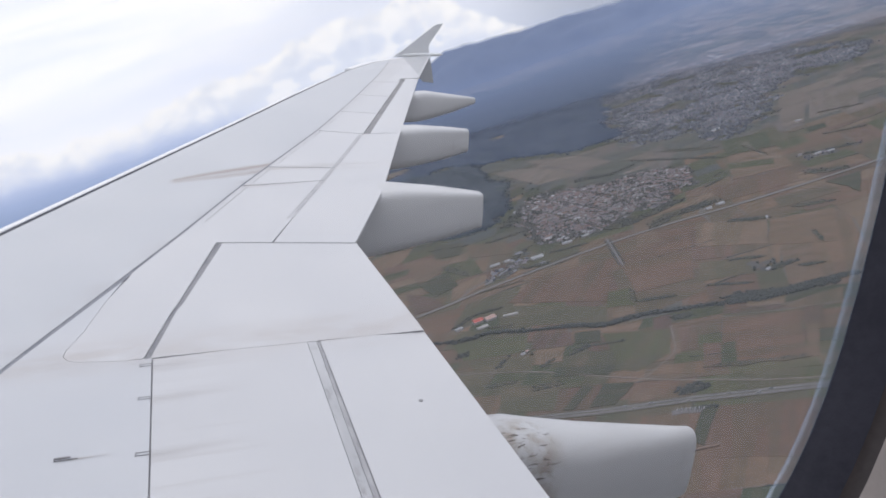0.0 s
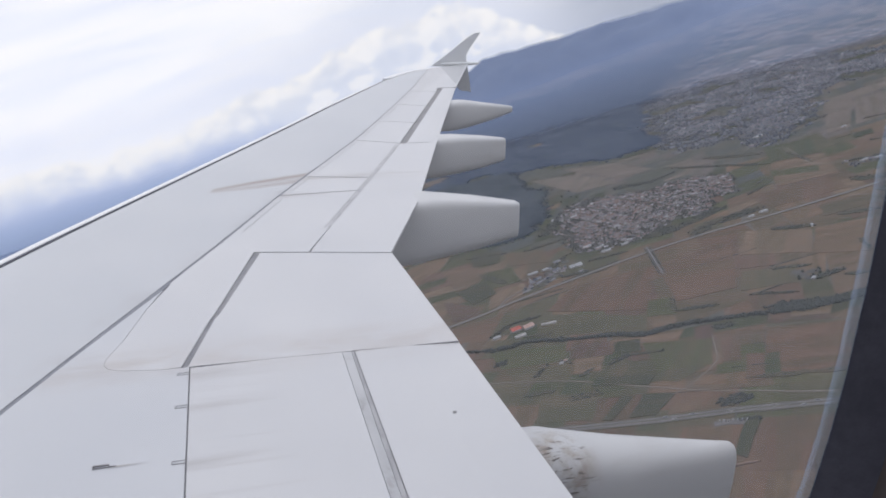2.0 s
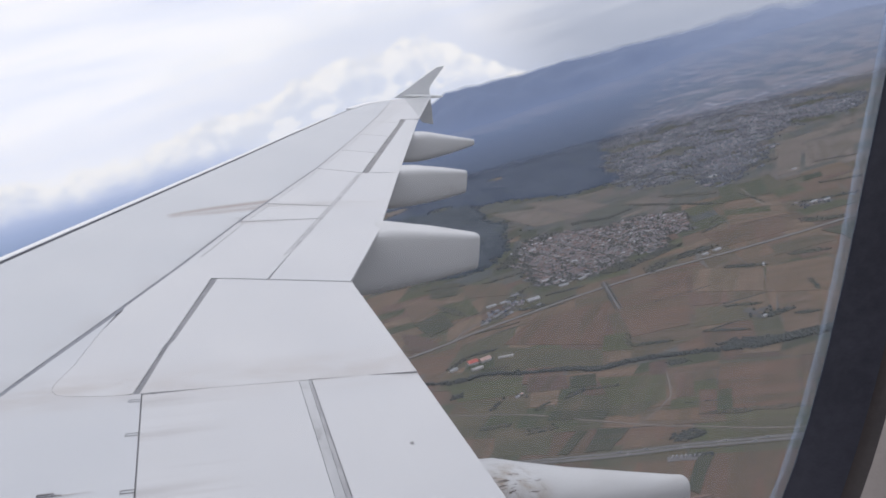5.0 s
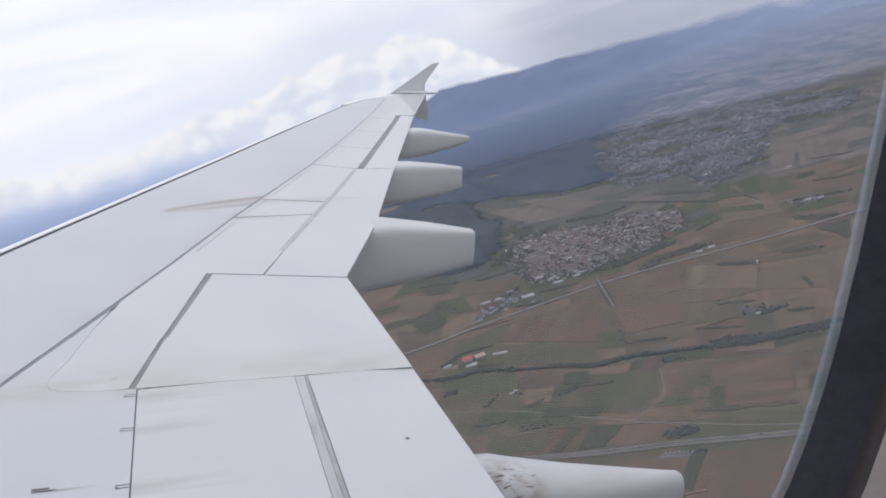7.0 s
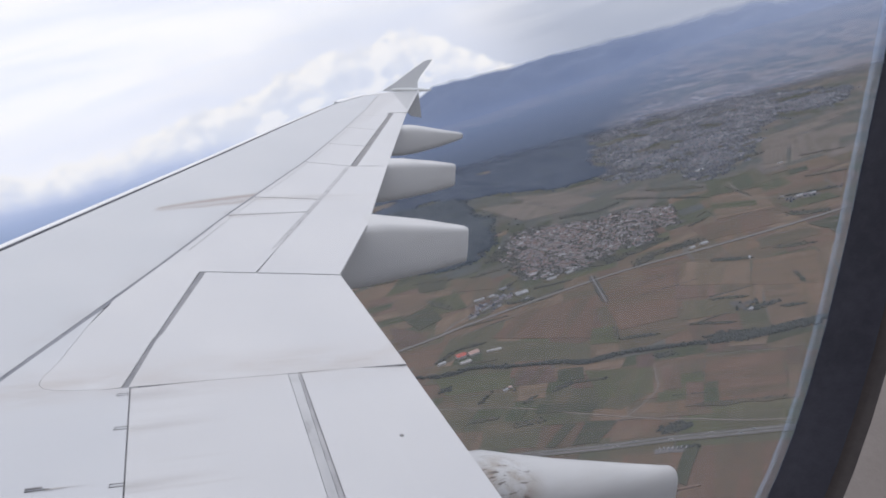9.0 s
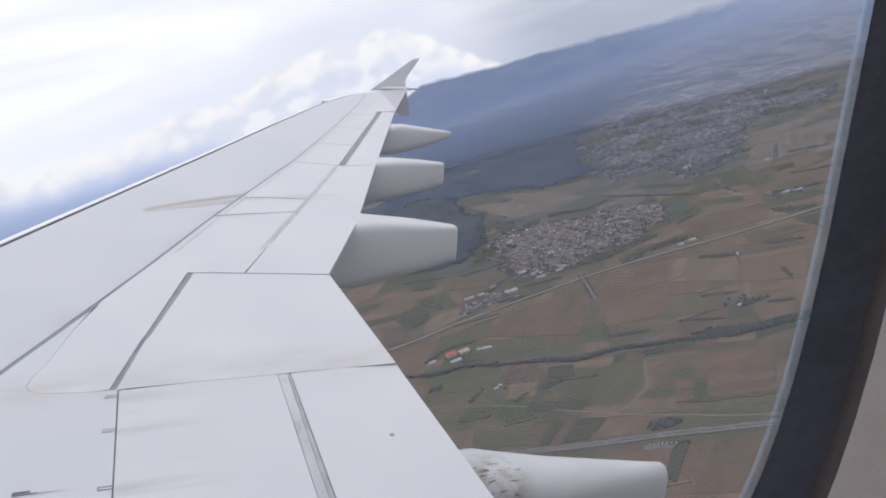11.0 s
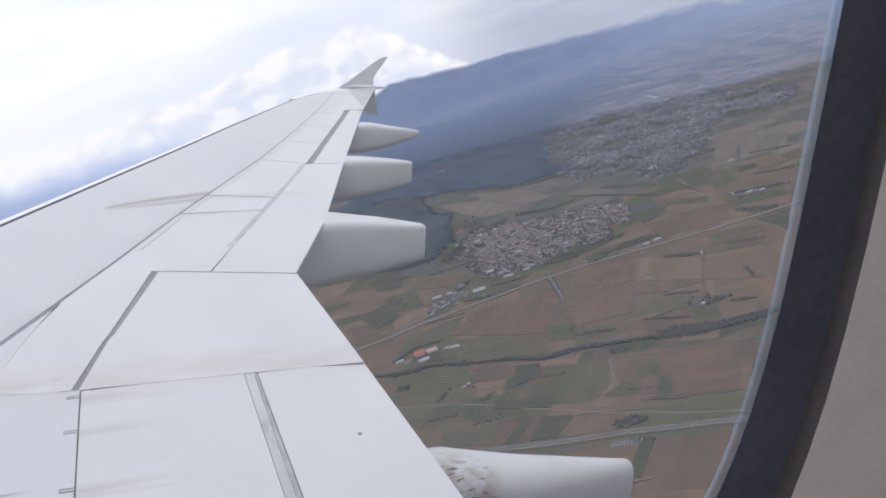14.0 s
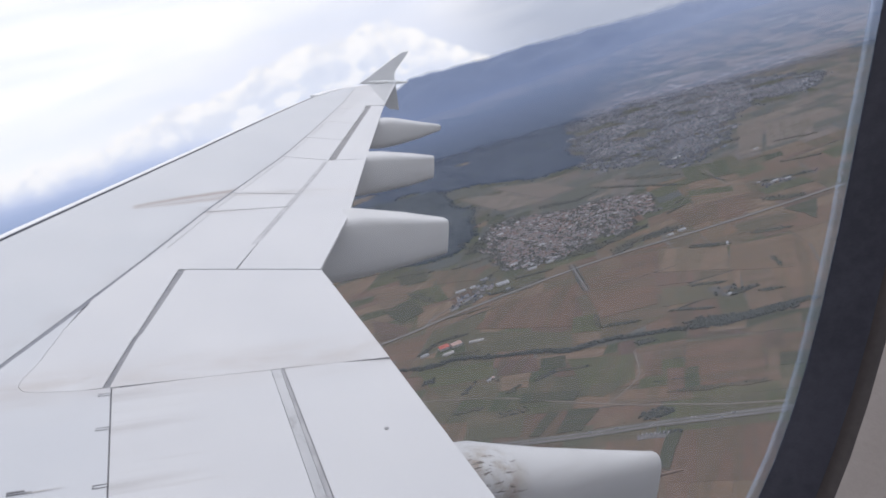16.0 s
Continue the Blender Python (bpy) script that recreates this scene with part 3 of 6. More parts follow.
SPAR = [(-3.35, 0.6), (-1.18, 5.97), (-0.50, 7.6), (0.02, 8.86), (0.80, 10.85), (1.28, 11.98), (2.67, 15.24), (4.04, 18.81), (6.18, 24.6), (8.1, 30.2)]
SHROUD = [(0.90, 8.23), (2.60, 12.51), (3.36, 14.51), (6.66, 23.56)]
TRAIL = [(1.74, 7.95), (2.65, 10.26), (4.23, 14.95), (7.26, 23.77), (10.35, 32.15)]
JOINT_OUT, JOINT_IN = 8.28, 5.62      # the two flap joints, outboard
HINGE_X, STRIPE_A, STRIPE_B, TRAIL_X = -0.285, 0.84, 0.93, 1.774

wing = thing("airplane_wing", "long white painted airliner wing with closed flaps and pointed tip fence", "airplane wing", AIR)


def loft(sections, closed=True, caps=True):
    bm = bmesh.new()
    rings = [[bm.verts.new(p) for p in s] for s in sections]
    n = len(rings[0])
    for a, b in zip(rings, rings[1:]):
        for i in range(n if closed else n - 1):
            bm.faces.new((a[i], a[(i + 1) % n], b[(i + 1) % n], b[i]))
    if caps and closed:
        bm.faces.new(rings[0])
        bm.faces.new(rings[-1][::-1])
    return bm


def spread(lo, hi, n):
    return [lo + (hi - lo) * i / (n - 1) for i in range(n)]


# dark inner structure that shows in the gaps
rear = lambda y: TRAIL_X if y < JOINT_OUT - 0.3 else along(TRAIL, y)
secs = []
for y in spread(-0.9, 30.2, 24):
    a = along(LEAD, min(y, 30.2)) + 0.25 + max(0.0, y - 30.2) * 1.3
    b = rear(y) - 0.12
    th = 0.9 - 0.75 * (y / 32.0)
    secs.append([(a, y, -0.045), (a + 0.5, y, -0.016), (b, y, -0.016), (b, y, -0.05), (a + 0.55 * (b - a), y, -th), (a + 0.15 * (b - a), y, -th * 0.9), (a, y, -0.2)])
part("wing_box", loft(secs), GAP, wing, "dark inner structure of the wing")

# forward skin, rolling over at the leading edge
secs = []
for y in spread(-0.9, 30.2, 40):
    a, b = along(LEAD, y), along(SPAR, y) - (0.022 - 0.012 * max(0.0, min(1.0, (y - 11.0) / 9.0)))
    c = min(1.0, (b - a) * 0.6)
    row = [(b, y, 0.0), (b - 0.35 * (b - a), y, 0.004)]
    row += [(a + c * (1 - s), y, -0.05 * s ** 3) for s in (0.35, 0.6, 0.8, 0.92, 1.0)]
    row += [(a - 0.012, y, -0.075), (a - 0.008, y, -0.14)]
    secs.append(row)
part("upper_skin", loft(secs, closed=False), SKIN, wing, "light grey painted upper skin with soot smear", smooth=True)

# slats along the leading edge, six lengths
cuts = [-0.9, 6.2, 12.0, 17.5, 22.5, 27.0]
for y0, y1 in zip(cuts, cuts[1:]):
    secs = []
    for y in spread(y0 + 0.01, y1 - 0.01, 6):
        a = along(LEAD, y) - 0.045 * min(1.0, max(0.0, 27.0 - y) / 2.5)
        k = (0.62 + 0.1 * y / 27.0) * min(1.0, 0.1 + (27.0 - y) / 4.0)
        secs.append([(a, y, -0.05), (a - 0.10 * k, y, -0.05), (a - 0.2 * k, y, -0.066), (a - 0.28 * k, y, -0.13), (a - 0.26 * k, y, -0.24), (a - 0.1, y, -0.36), (a, y, -0.3)])
    part("slat", loft(secs), SLAT, wing, "white leading edge slat", smooth=False)

# dark strip laid on top stands for the shaded gap between slats and skin
secs = []
for y in spread(-0.9, 27.0, 30):
    a, k = along(LEAD, y), 0.06 - 0.04 * y / 27.0
    secs.append([(a - 0.035, y, -0.052), (a + k, y, -0.036), (a + k, y, -0.06), (a - 0.035, y, -0.08)])
part("slat_seal", loft(secs), RUBBER, wing, "dark strip standing for the gap behind the slats")

secs = []
for y in spread(-0.9, 24.6, 44):
    a = along(SPAR, y)
    h = 0.027 - 0.014 * max(0.0, min(1.0, (y - 11.0) / 9.0))
    secs.append([(a - h, y, -0.004), (a + h, y, -0.004), (a + h, y, -0.012), (a - h, y, -0.012)])
part("spar_seal", loft(secs), SPAR_SEAL, wing, "grey sealant in the spar joint")

# plate behind the spar, inboard, with a rounded corner
part("access_panel", slab([(-0.346, 5.660), (-0.48, 5.655), (-0.66, 5.690), (-0.790, 5.722), (-0.862, 5.765), (-0.898, 5.842), (-0.892, 5.95), (-0.792, 6.28), (-0.764, 6.44), (-0.655, 6.96), (-0.515, 7.44), (-0.484, 7.6), (0.034, 8.86), (0.808, 10.84), (along(SHROUD, 10.9) - 0.012, 10.9), (0.895, 8.222), (0.37, 8.358), (0.325, 8.36), (-0.099, 6.66), (-0.135, 6.55)], 0.0, 0.03, 0.002), WHITE, wing, "white fixed panel with one rounded corner")
part("root_panel", slab([(-0.289, -0.9), (-0.289, 5.648), (-0.48, 5.651), (-0.66, 5.686), (-0.792, 5.718), (-0.866, 5.762), (-0.9025, 5.842), (-0.8965, 5.95), (-0.7965, 6.28), (-0.7685, 6.44), (-0.6595, 6.96), (-0.556, 7.39), (-1.160, 5.97), (-3.932, -0.9)], -0.001, 0.03, 0.002), ROOT, wing, "pale grey fixed panel at the wing root")
part("seal_strip", slab([(-0.298, 5.655), (-0.095, 6.545), (-0.050, 6.655), (0.395, 8.335), (0.325, 8.35), (-0.105, 6.66), (-0.140, 6.55), (-0.350, 5.665)], -0.010, 0.02, 0.001), SEALANT, wing, "grey sealant strip")

# spoilers between the spar and the flaps
divs = [(10.86, 10.92), (12.0, 11.7), (15.05, 14.51), (17.42, 16.95), (20.18, 19.66), (23.0, 22.7)]
for (a0, a1), (b0, b1) in zip(divs, divs[1:]):
    g = 0.024
    ys, yt = a0 + g, b0 - g
    us, ut = a1 + g, b1 - g
    c = [(along(SPAR, ys) + 0.014, ys), (along(SPAR, yt) + 0.014, yt), (along(SHROUD, ut) - 0.006, ut), (along(SHROUD, us) - 0.006, us)]
    part("spoiler", slab(c, 0.0, 0.03, 0.003), WHITE, wing, "white spoiler panel")

# narrow cover strips along the spoiler hinges
for y0, y1 in ((9.2, 10.8), (11.0, 11.9), (12.15, 14.9), (15.2, 17.3), (17.6, 20.0), (20.4, 22.8)):
    secs = []
    for y in spread(y0, y1, 4):
        a = along(SPAR, y) + 0.095
        secs.append([(a, y, 0.0005), (a, y, 0.003), (a + 0.016, y, 0.003), (a + 0.016, y, 0.0005)])
    part("hinge_strip", loft(secs), THIN, wing, "thin grey strip along the hinge")

# outboard flap and ailerons
c = [(0.915, 8.215)] + [(along(SHROUD, y) + 0.004, y) for y in (9.1, 10.4, 12.51, 14.47)] + [(along(TRAIL, y), y) for y in (14.47, 12.6, 10.26, 9.0)] + [(1.752, 7.983)]
part("outboard_flap", slab(c, 0.0, 0.035, 0.004), WHITE, wing, "white outer flap")
secs = []
for y in spread(14.53, 23.60, 8):
    a, b = along(SHROUD, y) + 0.13, along(TRAIL, y)
    secs.append([(a, y, -0.004), (a + 0.5 * (b - a), y, 0.0), (b, y, -0.012), (b, y, -0.03), (a, y, -0.16)])
part("aileron", loft(secs), WHITE, wing, "white aileron behind a dark slot")
# lap strip along the shroud of the outer flap
secs = []
for y in spread(9.1, 14.4, 6):
    a = along(SHROUD, y)
    secs.append([(a - 0.07, y, 0.001), (a - 0.07, y, 0.003), (a - 0.04, y, 0.003), (a - 0.04, y, 0.001)])
shroud = []
for y in spread(9.15, 14.4, 6):
    a = along(SHROUD, y)
    shroud.append([(a - 0.030, y, 0.001), (a - 0.030, y, 0.0025), (a + 0.010, y, 0.0025), (a + 0.010, y, 0.001)])
part("shroud_strip", loft(shroud), THIN, wing, "worn grey strip along the flap shroud")
part("lap_strip", loft(secs), THIN, wing, "grimy lap strip")

# inboard flap between the two joints
part("middle_flap", slab([(0.392, 8.328), (0.88, 8.192), (1.757, 7.95), (TRAIL_X, 5.575), (0.9, 5.612), (0.25, 5.637), (-0.298, 5.654), (-0.097, 6.545), (-0.052, 6.655)], 0.0, 0.035, 0.004), WHITE, wing, "white flap with brown grime along its joint")
# dark strips added in the flap joints stand for the shade in the gaps
part("joint_seal", slab([(0.92, 5.604), (1.765, 5.566), (1.765, 5.573), (0.92, 5.611)], 0.003, 0.008, 0.0), GAP, wing, "thin dark strip standing for the flap joint gap")
SLANT = lambda x, y: (x + 0.021 * (y - 5.6), y)     # the strip runs a little askew to the hinge line
part("joint_seal", slab([(0.41, 8.327), (0.89, 8.197), (1.75, 7.957), (1.75, 7.980), (0.90, 8.216), (0.41, 8.345)], -0.006, 0.01, 0.0), RUBBER, wing, "dark strip standing for the flap joint gap")
part("joint_seal", slab([(-0.235, 5.636), (0.12, 5.634), (0.12, 5.643), (-0.235, 5.656)], -0.006, 0.01, 0.0), RUBBER, wing, "dark strip standing for the flap joint gap")
part("flap_cove", slab([(HINGE_X + 0.006, -0.9), SLANT(STRIPE_A, -0.9), (STRIPE_A, 5.609), (0.25, 5.631), (HINGE_X + 0.006, 5.628)], 0.0, 0.03, 0.003), WHITE, wing, "white panel ahead of the inner flap")
part("dirty_strip", slab([SLANT(STRIPE_A + 0.003, -0.9), SLANT(STRIPE_B - 0.040, -0.9), SLANT(STRIPE_B - 0.028, 4.4), (STRIPE_B - 0.018, 5.605), (STRIPE_A + 0.003, 5.605)], -0.002, 0.02, 0.0), DIRTY, wing, "grimy pale strip")
part("strip_edge", slab([SLANT(STRIPE_B - 0.038, -0.9), SLANT(STRIPE_B + 0.004, -0.9), (STRIPE_B + 0.004, 5.602), (STRIPE_B - 0.016, 5.602), SLANT(STRIPE_B - 0.026, 4.4)], -0.001, 0.02, 0.001), GRIME, wing, "grey sealant strip widening inboard")
secs = []
for y, q in ((-0.9, 0.0), (1.5, 0.0), (3.5, 0.0), (5.0, 0.0), (5.604, 1.0)):
    f0 = STRIPE_B + 0.009 + 0.021 * (y - 5.6)
    secs.append([(f0, y, 0.0), (1.35, y - 0.017 * q, 0.004), (TRAIL_X, y - 0.033 * q, -0.012), (TRAIL_X, y - 0.033 * q, -0.03), (f0 + 0.1, y, -0.16)])
part("inboard_flap", loft(secs), WHITE, wing, "white inner flap")
bm = bmesh.new()
bmesh.ops.create_cone(bm, cap_ends=True, segments=14, radius1=0.015, radius2=0.015, depth=0.006, matrix=Matrix.Translation((1.41, 4.48, 0.004)))
part("drain_plug", bm, GAP, wing, "small dark round plug")

rs = random.Random(5)
for x, y, l, w in ((-0.45, 5.86, 0.10, 0.035), (-0.40, 5.93, 0.05, 0.02), (-0.48, 6.14, 0.015, 0.012), (0.06, 5.88, 0.07, 0.025), (0.02, 5.69, 0.03, 0.012), (0.16, 5.70, 0.02, 0.01), (-0.02, 5.95, 0.04, 0.014)):
    bm = bmesh.new()
    bm.faces.new([bm.verts.new((x + 0.4 * l * rs.uniform(.5, 1) * math.cos(a), y + 0.5 * w * rs.uniform(.5, 1) * math.sin(a), 0.0022)) for a in [2 * math.pi * k / 11 for k in range(11)]])
    part("grime_mark", bm, SMUDGE, wing, "brown grime mark on the paint")

# hinge brackets on the inner hinge line
for y, x0, x1 in ((5.54, -0.39, -0.29), (5.035, -0.39, -0.285), (4.345, -0.385, -0.285), (3.75, -0.385, -0.285), (3.1, -0.385, -0.285), (2.4, -0.385, -0.285)):
    bm = bmesh.new()
    box(bm, ((x0 + x1) / 2 + 0.01, y - 0.016, 0.002), (x1 - x0 - 0.02, 0.004, 0.003))
    box(bm, ((x0 + x1) / 2 + 0.01, y + 0.016, 0.002), (x1 - x0 - 0.02, 0.003, 0.003))
    box(bm, (x0 + 0.022, y, 0.003), (0.004, 0.034, 0.005))
    part("hinge_bracket", bm, HINGE if y < 4.6 else GRIME, wing, "small metal hinge bracket")
bm = bmesh.new()
box(bm, (-0.76, 4.425, 0.003), (0.09, 0.012, 0.007))
box(bm, (-0.74, 4.400, 0.003), (0.13, 0.006, 0.006))
part("deck_fitting", bm, HINGE, wing, "small dark fitting on the panel")
bm = bmesh.new()
bm.faces.new([bm.verts.new(p) for p in ((-0.70, 4.388, 0.0022), (-0.50, 4.398, 0.0022), (-0.50, 4.400, 0.0022), (-0.70, 4.404, 0.0022))])
part("grime_mark", bm, SMUDGE, wing, "thin grime trail on the paint")

# wing tip aft of the ailerons
part("tip_panel", slab([(along(SPAR, 23.03) + 0.012, 23.03), (6.192, 24.6), (8.11, 30.2), (8.8, 31.1), (10.33, 32.15), (7.28, 23.80), (6.62, 23.64), (along(SHROUD, 22.72) + 0.0, 22.72)], 0.0, 0.05, 0.004), WHITE, wing, "white fixed wing tip panel")
part("tip_edge", slab([(5.62, 26.9), (6.20, 28.05), (6.93, 29.25), (7.86, 30.28), (8.72, 31.2), (8.83, 31.12), (8.10, 30.2), (7.16, 29.15), (6.46, 28.0), (5.90, 26.9)], 0.006, 0.08, 0.006), SLAT, wing, "white curved tip edge")

part("tip_patch", slab([(8.86, 31.12), (10.22, 32.06), (along(TRAIL, 24.5) - 0.03, 24.5)], 0.004, 0.02, 0.002), FENCE_GREY, wing, "grey triangle beside the fence")


# ---------------------------------------------------------------- tip fence
def plate_profile(pts, y, half):
    bm = bmesh.new()
    a = [bm.verts.new((x, y - half, z)) for x, z in pts]
    b = [bm.verts.new((x, y + half, z)) for x, z in pts]
    bm.faces.new(a)
    bm.faces.new(b[::-1])
    for i in range(len(pts)):
        j = (i + 1) % len(pts)
        bm.faces.new((a[i], b[i], b[j], a[j]))
    bmesh.ops.bevel(bm, geom=bm.edges[:], offset=0.012, segments=1, affect="EDGES")
    return bm


fence = part("tip_fence", plate_profile([(8.73, -0.06), (9.22, 0.27), (9.70, 0.62), (10.10, 0.92), (10.48, 1.18), (10.62, 1.25), (10.86, 1.28), (10.68, 1.02), (10.46, 0.72), (10.29, 0.47), (10.23, 0.34), (10.25, 0.18), (10.29, 0.06), (10.1, -0.08)], 32.19, 0.05), FENCE, wing, "grey upswept fin at the wing tip")
part("lower_fin", plate_profile([(9.78, -0.06), (10.3, -0.06), (10.39, -0.54), (10.48, -1.13), (10.05, -1.08), (9.84, -0.90)], 32.17, 0.045), FENCE_GREY, wing, "grey lower fin at the wing tip")
bm = bmesh.new()
bmesh.ops.create_uvsphere(bm, u_segments=12, v_segments=8, radius=1.0, matrix=Matrix.Translation((9.9, 32.19, 0.02)) @ Matrix.Diagonal((1.0, 0.1, 0.085, 1)))
part("tip_lamp_fairing", bm, LAMP, wing, "slim white fairing with a rear lamp", smooth=True)


# ---------------------------------------------------------------- flap track fairings
def fairing(y, x_in, stations, label, square, keel=None, crown=0.5):
    """stations: (aft, top, bottom, half width); square: 0.35 boxy to 0.9 round; blunt at its end."""
    secs = []
    x1, t1, b1, w1 = stations[0]
    for x, zt, zb, hw in [(x_in, -0.3, -0.5, w1 * 0.3), ((x_in + x1) / 2, (t1 - 0.3) / 2 - 0.05, b1 * 0.85, w1 * 0.8)] + stations:
        mid_z = zt - crown * (zt - zb)
        ring = []
        for i in range(28):
            a = 2 * math.pi * i / 28
            ca, sa = math.cos(a), math.sin(a)
            e = square if sa > 0 else keel or min(0.75, square + 0.22)
            ring.append((x, y + hw * math.copysign(abs(ca) ** e, ca), mid_z + (zt - mid_z if sa > 0 else mid_z - zb) * math.copysign(abs(sa) ** e, sa)))
        secs.append(ring)
    bm = loft(secs)
    for face in bm.faces:
        if len(face.verts) > 4:
            for e in face.edges:
                e.smooth = False
    ob = part("flap_track_fairing", bm, FAIR, wing, label, smooth=True)
    ob.data.polygons.foreach_set("use_smooth", [len(p.vertices) == 4 for p in ob.data.polygons])
    return ob


def end_seam(fair, x, y, half, top, bottom):
    bm = bmesh.new()
    box(bm, (x, y - half - 0.001, (top + bottom) / 2), (0.004, 0.005, (top - bottom) * 0.7))
    part("panel_seam", bm, GRIME, fair)


a = fairing(4.22, -0.6, [(1.0, -0.10, -1.05, 0.26), (1.82, -0.095, -1.12, 0.27), (1.95, -0.10, -1.12, 0.27), (2.15, -0.155, -1.12, 0.26), (2.5, -0.235, -1.12, 0.22), (2.95, -0.315, -1.08, 0.15), (3.29, -0.375, -1.0, 0.095), (3.38, -0.388, -0.97, 0.08), (3.40, -0.40, -0.96, 0.07)], "white flap track fairing with scuffed brown patch", 0.85, 1.2, 0.2)
bm = bmesh.new()
bmesh.ops.create_cone(bm, cap_ends=True, segments=8, radius1=0.014, radius2=0.008, depth=0.34, matrix=Matrix.Translation((3.44, 4.16, -0.545)) @ Matrix.Rotation(radians(88), 4, "Y"))
part("static_wick", bm, WICK, a, "thin brown discharge rod")
a = fairing(10.35, 0.2, [(1.6, -0.06, -1.0, 0.36), (2.45, -0.04, -0.95, 0.38), (2.60, 0.0, -0.93, 0.38), (2.8, 0.012, -0.90, 0.37), (3.5, -0.07, -0.80, 0.27), (4.02, -0.15, -0.70, 0.14), (4.11, -0.165, -0.685, 0.115), (4.12, -0.172, -0.68, 0.108)], "white blunt-ended flap track fairing", 0.3, 0.6, 0.40)
end_seam(a, 3.75, 10.35, 0.20, -0.25, -0.70)
a = fairing(15.1, 2.2, [(3.4, -0.05, -0.84, 0.34), (4.15, -0.03, -0.82, 0.36), (4.3, 0.0, -0.8, 0.36), (4.6, 0.004, -0.76, 0.34), (5.2, -0.04, -0.66, 0.24), (5.60, -0.085, -0.56, 0.125), (5.655, -0.09, -0.545, 0.11), (5.665, -0.097, -0.54, 0.105)], "white blunt-ended flap track fairing", 0.32, 0.6, 0.40)
end_seam(a, 5.3, 15.1, 0.215, -0.2, -0.58)
fairing(20.7, 4.4, [(5.6, -0.07, -0.84, 0.33), (6.2, -0.05, -0.82, 0.35), (6.35, -0.02, -0.8, 0.35), (6.6, -0.025, -0.76, 0.34), (7.3, -0.13, -0.58, 0.26), (7.85, -0.205, -0.40, 0.14), (7.93, -0.22, -0.375, 0.12)], "white pointed flap track fairing", 0.4, 0.6, 0.40)

# ---------------------------------------------------------------- cabin window
WX, WZ, WA, WB, LEAN = 0.0525, RISE + 0.0072, 0.13, 0.1883, -0.0191


def oval(y, grow, n=64, power=3.8):
    pts = []
    for i in range(n):
        a = 2 * math.pi * i / n
        ca, sa = math.cos(a), math.sin(a)
        u, v = (WA + grow) * math.copysign(abs(ca) ** (2 / power), ca), (WB + grow) * math.copysign(abs(sa) ** (2 / power), sa)
        pts.append((WX + u * math.cos(LEAN) - v * math.sin(LEAN), y, WZ + u * math.sin(LEAN) + v * math.cos(LEAN)))
    return pts


window = thing("window_1", "rounded cabin window with black rubber seal and clear acrylic pane", "window", AIR, kind="structure")
part("window_frame", loft([oval(0.1638, -0.0010), oval(0.1630, -0.0012), oval(0.162, -0.0008), oval(0.1605, -0.0002)], caps=False), LIP, window, "clouded bluish acrylic rim", smooth=True)
part("rubber_seal", loft([oval(0.161, 0.0), oval(0.159, 0.0003), oval(0.155, 0.0010), oval(0.150, 0.0022), oval(0.1465, 0.0031)], caps=False), RUBBER, window, "black rubber seal", smooth=True)
part("bezel", loft([oval(0.1466, 0.0030), oval(0.146, 0.0035), oval(0.1445, 0.0041), oval(0.1425, 0.0046)], caps=False), BEZEL, window, "dark brown plastic bezel", smooth=True)
bm = bmesh.new()
o = [bm.verts.new(p) for p in oval(0.1640, -0.0009)]
bm.faces.new(o)
pane = part("pane", bm, GLASS, window, "clear slightly dusty acrylic pane with a bluish haze veil")
pane.visible_shadow = False

cabin_fill.matrix_world = AIR @ Matrix.Translation((WX, -0.75, WZ + 0.88))

# lining of the cabin side, with the opening cut through it
bm = bmesh.new()
inner = [bm.verts.new(p) for p in oval(0.1425, 0.0046)]
soft = [bm.verts.new(p) for p in oval(0.140, 0.0085)]
mid = [bm.verts.new(p) for p in oval(0.128, 0.05)]
outer = [bm.verts.new((WX + 1.6 * math.copysign(min(1.0, abs(math.cos(a)) * 1.5), math.cos(a)), 0.03, WZ + 0.9 * math.copysign(min(1.0, abs(math.sin(a)) * 1.5), math.sin(a)))) for a in [2 * math.pi * i / 64 for i in range(64)]]
for r0, r1 in ((inner, soft), (soft, mid), (mid, outer)):
    for i in range(64):
        j = (i + 1) % 64
        bm.faces.new((r0[i], r0[j], r1[j], r1[i]))
solo("cabin_wall", bm, LINING, "pale grey plastic cabin side wall round the window", "wall", AIR, kind="structure", smooth=True)
bm = bmesh.new()
for c, s in (((WX, -1.2, WZ), (3.2, 0.04, 1.8)), ((WX - 1.62, -0.55, WZ), (0.04, 1.3, 1.8)), ((WX + 1.62, -0.55, WZ), (0.04, 1.3, 1.8))):
    box(bm, c, s)
solo("cabin_partition", bm, LINING, "plain pale cabin walls behind the eye", "wall", AIR, kind="structure")
bm = bmesh.new()
box(bm, (WX, -0.55, WZ + 0.93), (3.28, 1.34, 0.04))
solo("ceiling", bm, LINING, "plain pale cabin ceiling", "ceiling", AIR, kind="structure")
bm = bmesh.new()
box(bm, (WX, -0.55, WZ - 0.93), (3.28, 1.34, 0.04))
solo("floor", bm, LINING, "plain pale cabin floor", "floor", AIR, kind="structure")

# round body of the aircraft, with the window let into its skin
bm = bmesh.new()
CY, CZ, CR = -2.95, WZ, 3.16
BAY = 9.0
xs_ = [-16, -12, -8, -5, -3, -1.5, WX - 0.5, WX, WX + 0.5, 1.5, 3, 5, 8, 12, 16]
angs = [radians(a) for a in [-180 + 9 * k for k in range(41)]]
